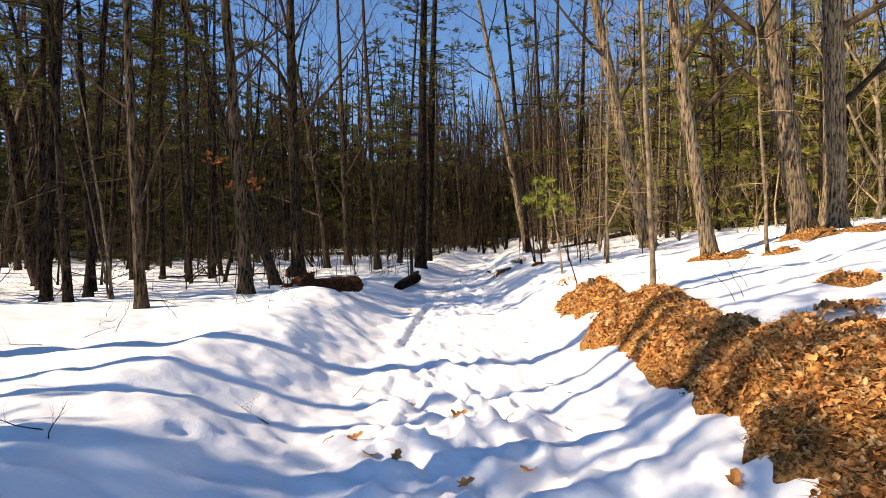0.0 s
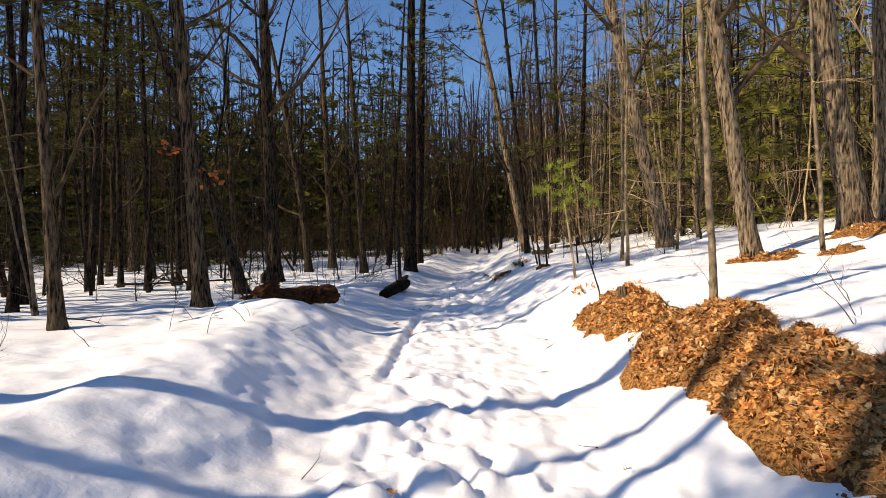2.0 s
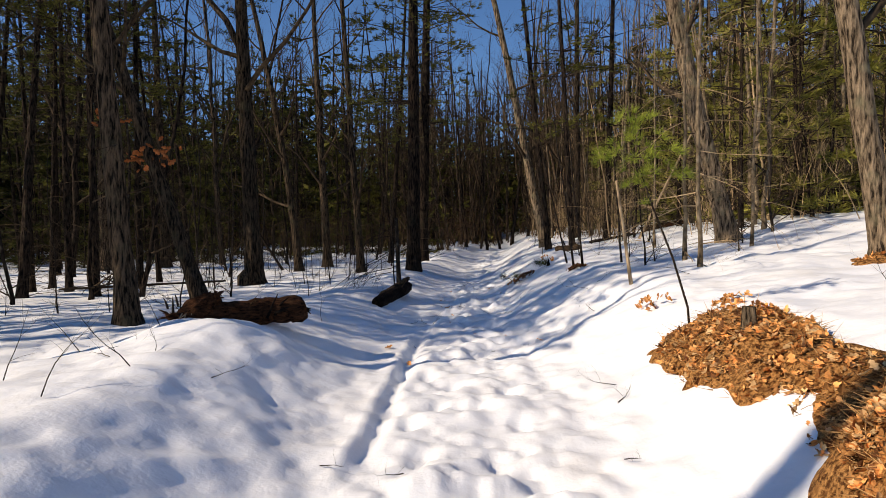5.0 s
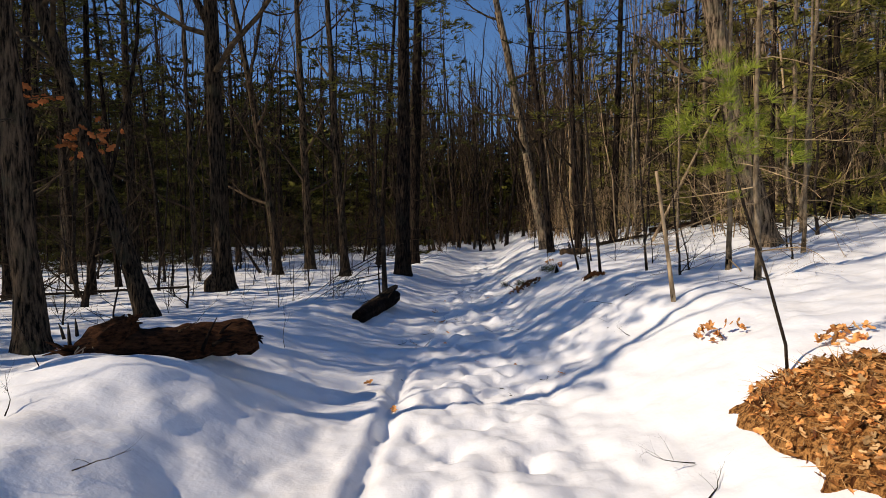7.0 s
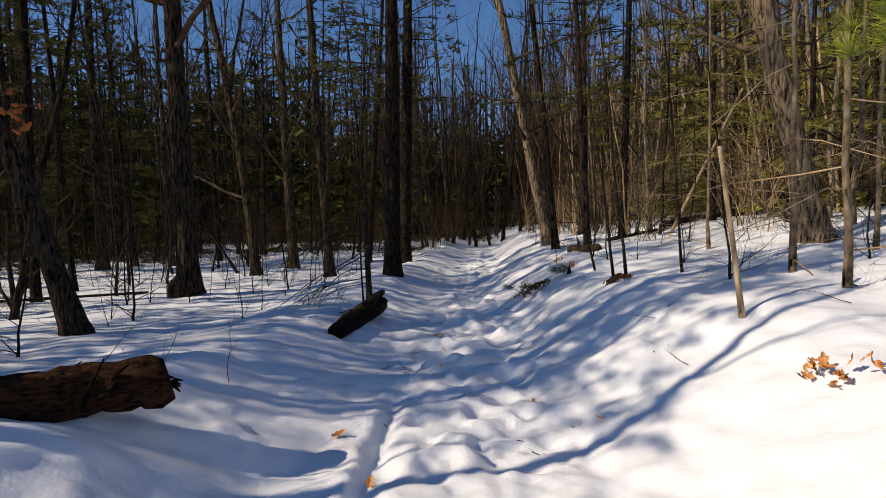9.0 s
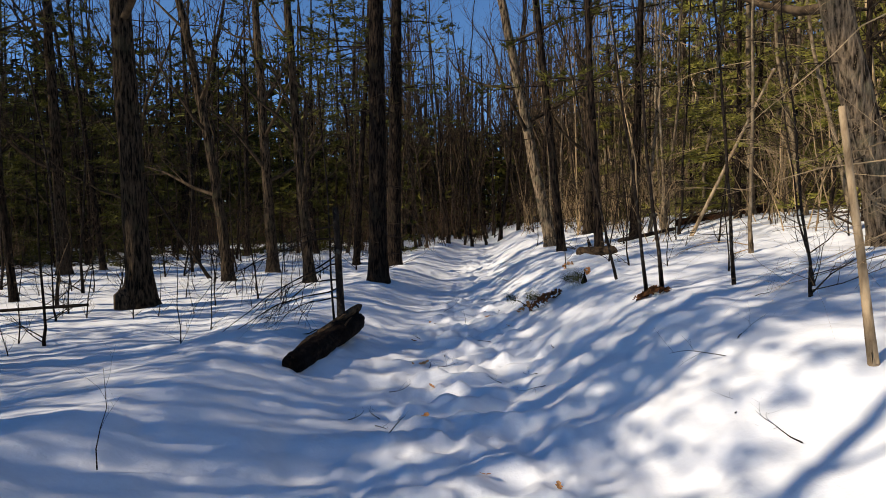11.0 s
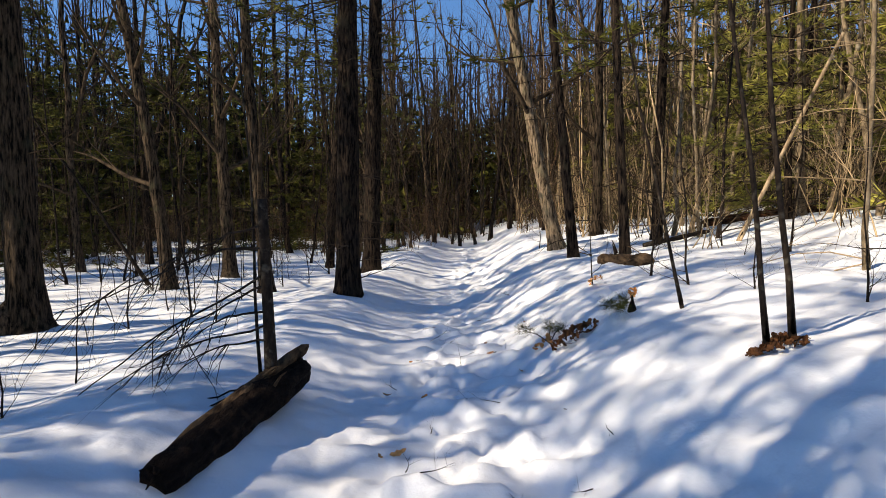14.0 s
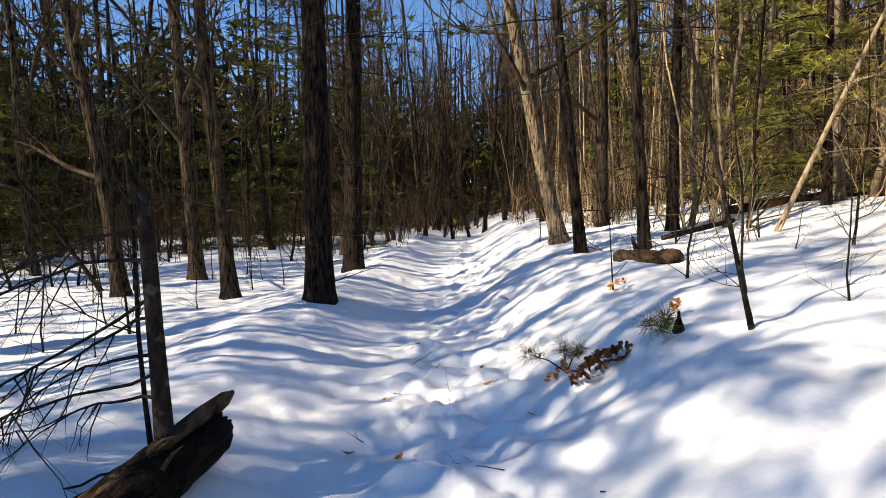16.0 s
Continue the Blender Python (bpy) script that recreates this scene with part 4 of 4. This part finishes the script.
def green_pine():
    rng = random.Random(330)
    x, y = 2.5, 10.8
    ob = thing("young_pine", pose(x, y, height(x, y)), "thin bent young pine with bright green needle tufts", "tree")
    path = [Vector((0, 0, -0.2)), Vector((-0.03, 0, 0.2)), Vector((-0.2, -0.05, 0.7)), Vector((-0.45, -0.2, 1.2)), Vector((-0.68, -0.4, 1.65)), Vector((-0.78, -0.5, 2.0))]
    stem = Shape()
    stem.tube(path, [0.013, 0.012, 0.011, 0.009, 0.007, 0.004], 7)
    part("trunk", stem, DARK_STEM, ob)
    for p in ((-0.72, -0.5, 1.95), (-0.5, -0.55, 1.75), (-0.95, -0.45, 1.72), (-0.68, -0.6, 1.62), (-0.85, -0.6, 1.85), (-0.62, -0.35, 1.4), (-0.35, -0.4, 1.55)):
        p = Vector(p)
        q = along(path, min(0.95, max(0.5, p.z / 2.1)))
        bough, green = Shape(), Shape()
        bough.tube([q, q.lerp(p, 0.5) + Vector((0, 0, 0.03)), p], [0.007, 0.005, 0.003], 4)
        stick = part("bough", bough, SMOOTH_BARK, ob)
        for k in range(9):
            tuft(green, p + Vector((rng.gauss(0, 0.1), rng.gauss(0, 0.1), rng.gauss(0, 0.07))), (p - q).normalized() * 0.9 + Vector((0, 0, 0.3)), rng, 60, 0.095)
        stuff(part("foliage", green, FRESH_NEEDLES, stick, "bright green needles", False))


green_pine()


def pine_bough(x, y, label, seed, tufts):
    """A torn-off pine twig lying on the snow."""
    rng = random.Random(seed)
    ob = thing("pine_bough", pose(x, y, height(x, y) + 0.02), label, "branch", "torn pine twigs")
    for dx, dy, dz in tufts:
        stick, green = Shape(), Shape()
        stick.tube([(0, 0, 0), (dx * 0.5, dy * 0.5, dz * 0.8), (dx, dy, dz)], [0.009, 0.006, 0.004], 5)
        twig = part("twig", stick, DARK_STEM, ob)
        for k in range(4):
            tuft(green, (dx * (0.7 + 0.15 * k), dy * (0.7 + 0.15 * k), dz + rng.uniform(-0.02, 0.03)), (dx, dy, 0.1), rng, 60, 0.15)
        stuff(part("foliage", green, NEEDLES, twig, "dark blue-green needles", False))


pine_bough(1.68, 19.1, "torn green pine twig lying on trodden snow", 340, ((-0.24, 0.22, 0.1), (0.05, 0.28, 0.13), (0.16, 0.2, 0.12), (0.34, 0.05, 0.05)))
pine_bough(2.35, 18.7, "torn green pine twig at a hollow in snow", 341, ((-0.2, -0.15, 0.05), (-0.1, -0.2, 0.03), (0.05, 0.1, 0.05)))
snag(2.42, 18.62, 0.05, 0.04, (0, 0.0), "small dark stump in a snow hollow", 342, BLACK_WOOD)
leaf_heap(2.57, 19.0, 0.05, 0.05, 0.08, 343, "upright dead brown leaves stuck in snow", 9, 9)
sapling((2.62, 20.6), 1.6, 0.012, (-0.05, 0), (0, 0), "thin dark shoot rising from a snow hollow", 344, DARK_STEM, 2)
leaf_heap(2.62, 20.55, 0.10, 0.10, 0.05, 345, "dark moss and leaves round a thin shoot", 12, 8)

# rusty leaves left on the leaning oak
def leaf_cluster(x, y, z, seed, count):
    rng = random.Random(seed)
    ob = thing("leaf_cluster", pose(x, y, z), "rusty oak leaves hanging on a leaning trunk's twig", "leaves", "rusty leaves on twigs")
    twig = Shape()
    twig.tube([(0.5, 0.0, 0.15), (0.2, 0, 0.05), (-0.25, -0.1, -0.02)], [0.01, 0.007, 0.004], 4)
    part("twig", twig, TWIG, ob)
    for k in range(count):
        leaf = new("leaf", LEAVES[k % 5].copy())
        leaf.data.materials[0] = RED_LEAF
        leaf.parent = ob
        leaf.matrix_local = pose(rng.gauss(-0.05, 0.16), rng.gauss(0, 0.12), rng.gauss(-0.02, 0.1), rng.uniform(40, 120), rng.uniform(-40, 40), rng.uniform(0, 360)) @ Matrix.Scale(1.2, 4)


leaf_cluster(-5.75, 16.0, 2.85, 351, 22)
leaf_cluster(-5.3, 15.9, 2.95, 352, 14)
leaf_cluster(-6.2, 16.0, 3.6, 353, 14)


# ---- fallen twigs and dead weeds on the snow ----
def fallen_twig(x, y, turn, long, seed, rise=0.15, material=None):
    rng = random.Random(seed)
    shape = Shape()
    way = Vector((math.cos(radians(turn)), math.sin(radians(turn)), rise))
    limb(shape, Vector((0, 0, 0.0)), way, long * 0.8, 0.0045, rng, 2, 4, 0.0, 3)
    ob = new("fallen_twig", shape.mesh("fallen_twig", material or DARK_STEM))
    ob.matrix_world = pose(x, y, height(x, y) + 0.012)
    return tagged(ob, "thin dark bare twig lying on the snow", "twig", "twigs on snow")


for k, (x, y, turn, long) in enumerate(((-2.3, 3.3, 200, 0.45), (-2.2, 3.2, 120, 0.4), (-1.4, 4.7, 150, 0.5), (-0.9, 5.9, 60, 0.3), (-4.6, 6.6, 170, 0.9), (-4.3, 6.9, 40, 0.6), (-4.9, 8.2, 70, 0.5), (-1.9, 9.6, 20, 0.4), (-2.6, 10.1, 120, 0.5), (-3.2, 10.4, 60, 0.6), (-2.9, 9.9, 150, 0.5), (1.6, 10.3, 200, 0.5))):
    fallen_twig(x, y, turn, long, 400 + k, 0.2)
for k, (x, y, turn, long) in enumerate(((0.95, 17.95, 140, 0.45), (0.7, 19.2, 110, 0.5), (0.2, 16.4, 10, 0.3), (2.0, 13.6, 40, 0.5), (2.3, 14.3, 150, 0.55), (2.5, 14.5, 60, 0.5), (2.1, 13.1, 100, 0.5), (1.2, 15.5, 200, 0.3), (0.4, 20.5, 30, 0.4), (-0.3, 15.9, 10, 0.3), (0.3, 17.4, 70, 0.3), (3.4, 13.0, 120, 0.6), (3.2, 15.5, 30, 0.6), (1.5, 9.9, 60, 0.4))):
    fallen_twig(x, y, turn, long, 430 + k, 0.15)
for k, (x, y) in enumerate(((-2.6, 8.6), (-3.3, 9.2), (-3.0, 11.0), (-3.6, 10.6), (-2.4, 9.3), (-4.0, 8.7), (-5.2, 8.9), (-2.2, 12.9), (-3.0, 13.6), (-4.2, 7.4), (-1.8, 13.4), (3.3, 6.5), (3.6, 6.9), (3.9, 7.4), (3.5, 9.4), (4.6, 9.0))):
    fallen_twig(x, y, 80 + 37 * k, 0.75, 460 + k, 1.6)

# short bits of twig and bark dropped on the trodden trail
drop = random.Random(480)
for k in range(34):
    y = drop.uniform(11.8, 24) if k < 26 else drop.uniform(3.4, 9)
    fallen_twig(float(left_foot(y)) + drop.uniform(0.1, 2.4), y, drop.uniform(0, 360), drop.uniform(0.1, 0.28), 500 + k, 0.1)
for k in range(7):
    y = drop.uniform(12.2, 21)
    loose_leaf(float(left_foot(y)) + drop.uniform(0.3, 1.8), y, 0.6, 37 * k + 9)
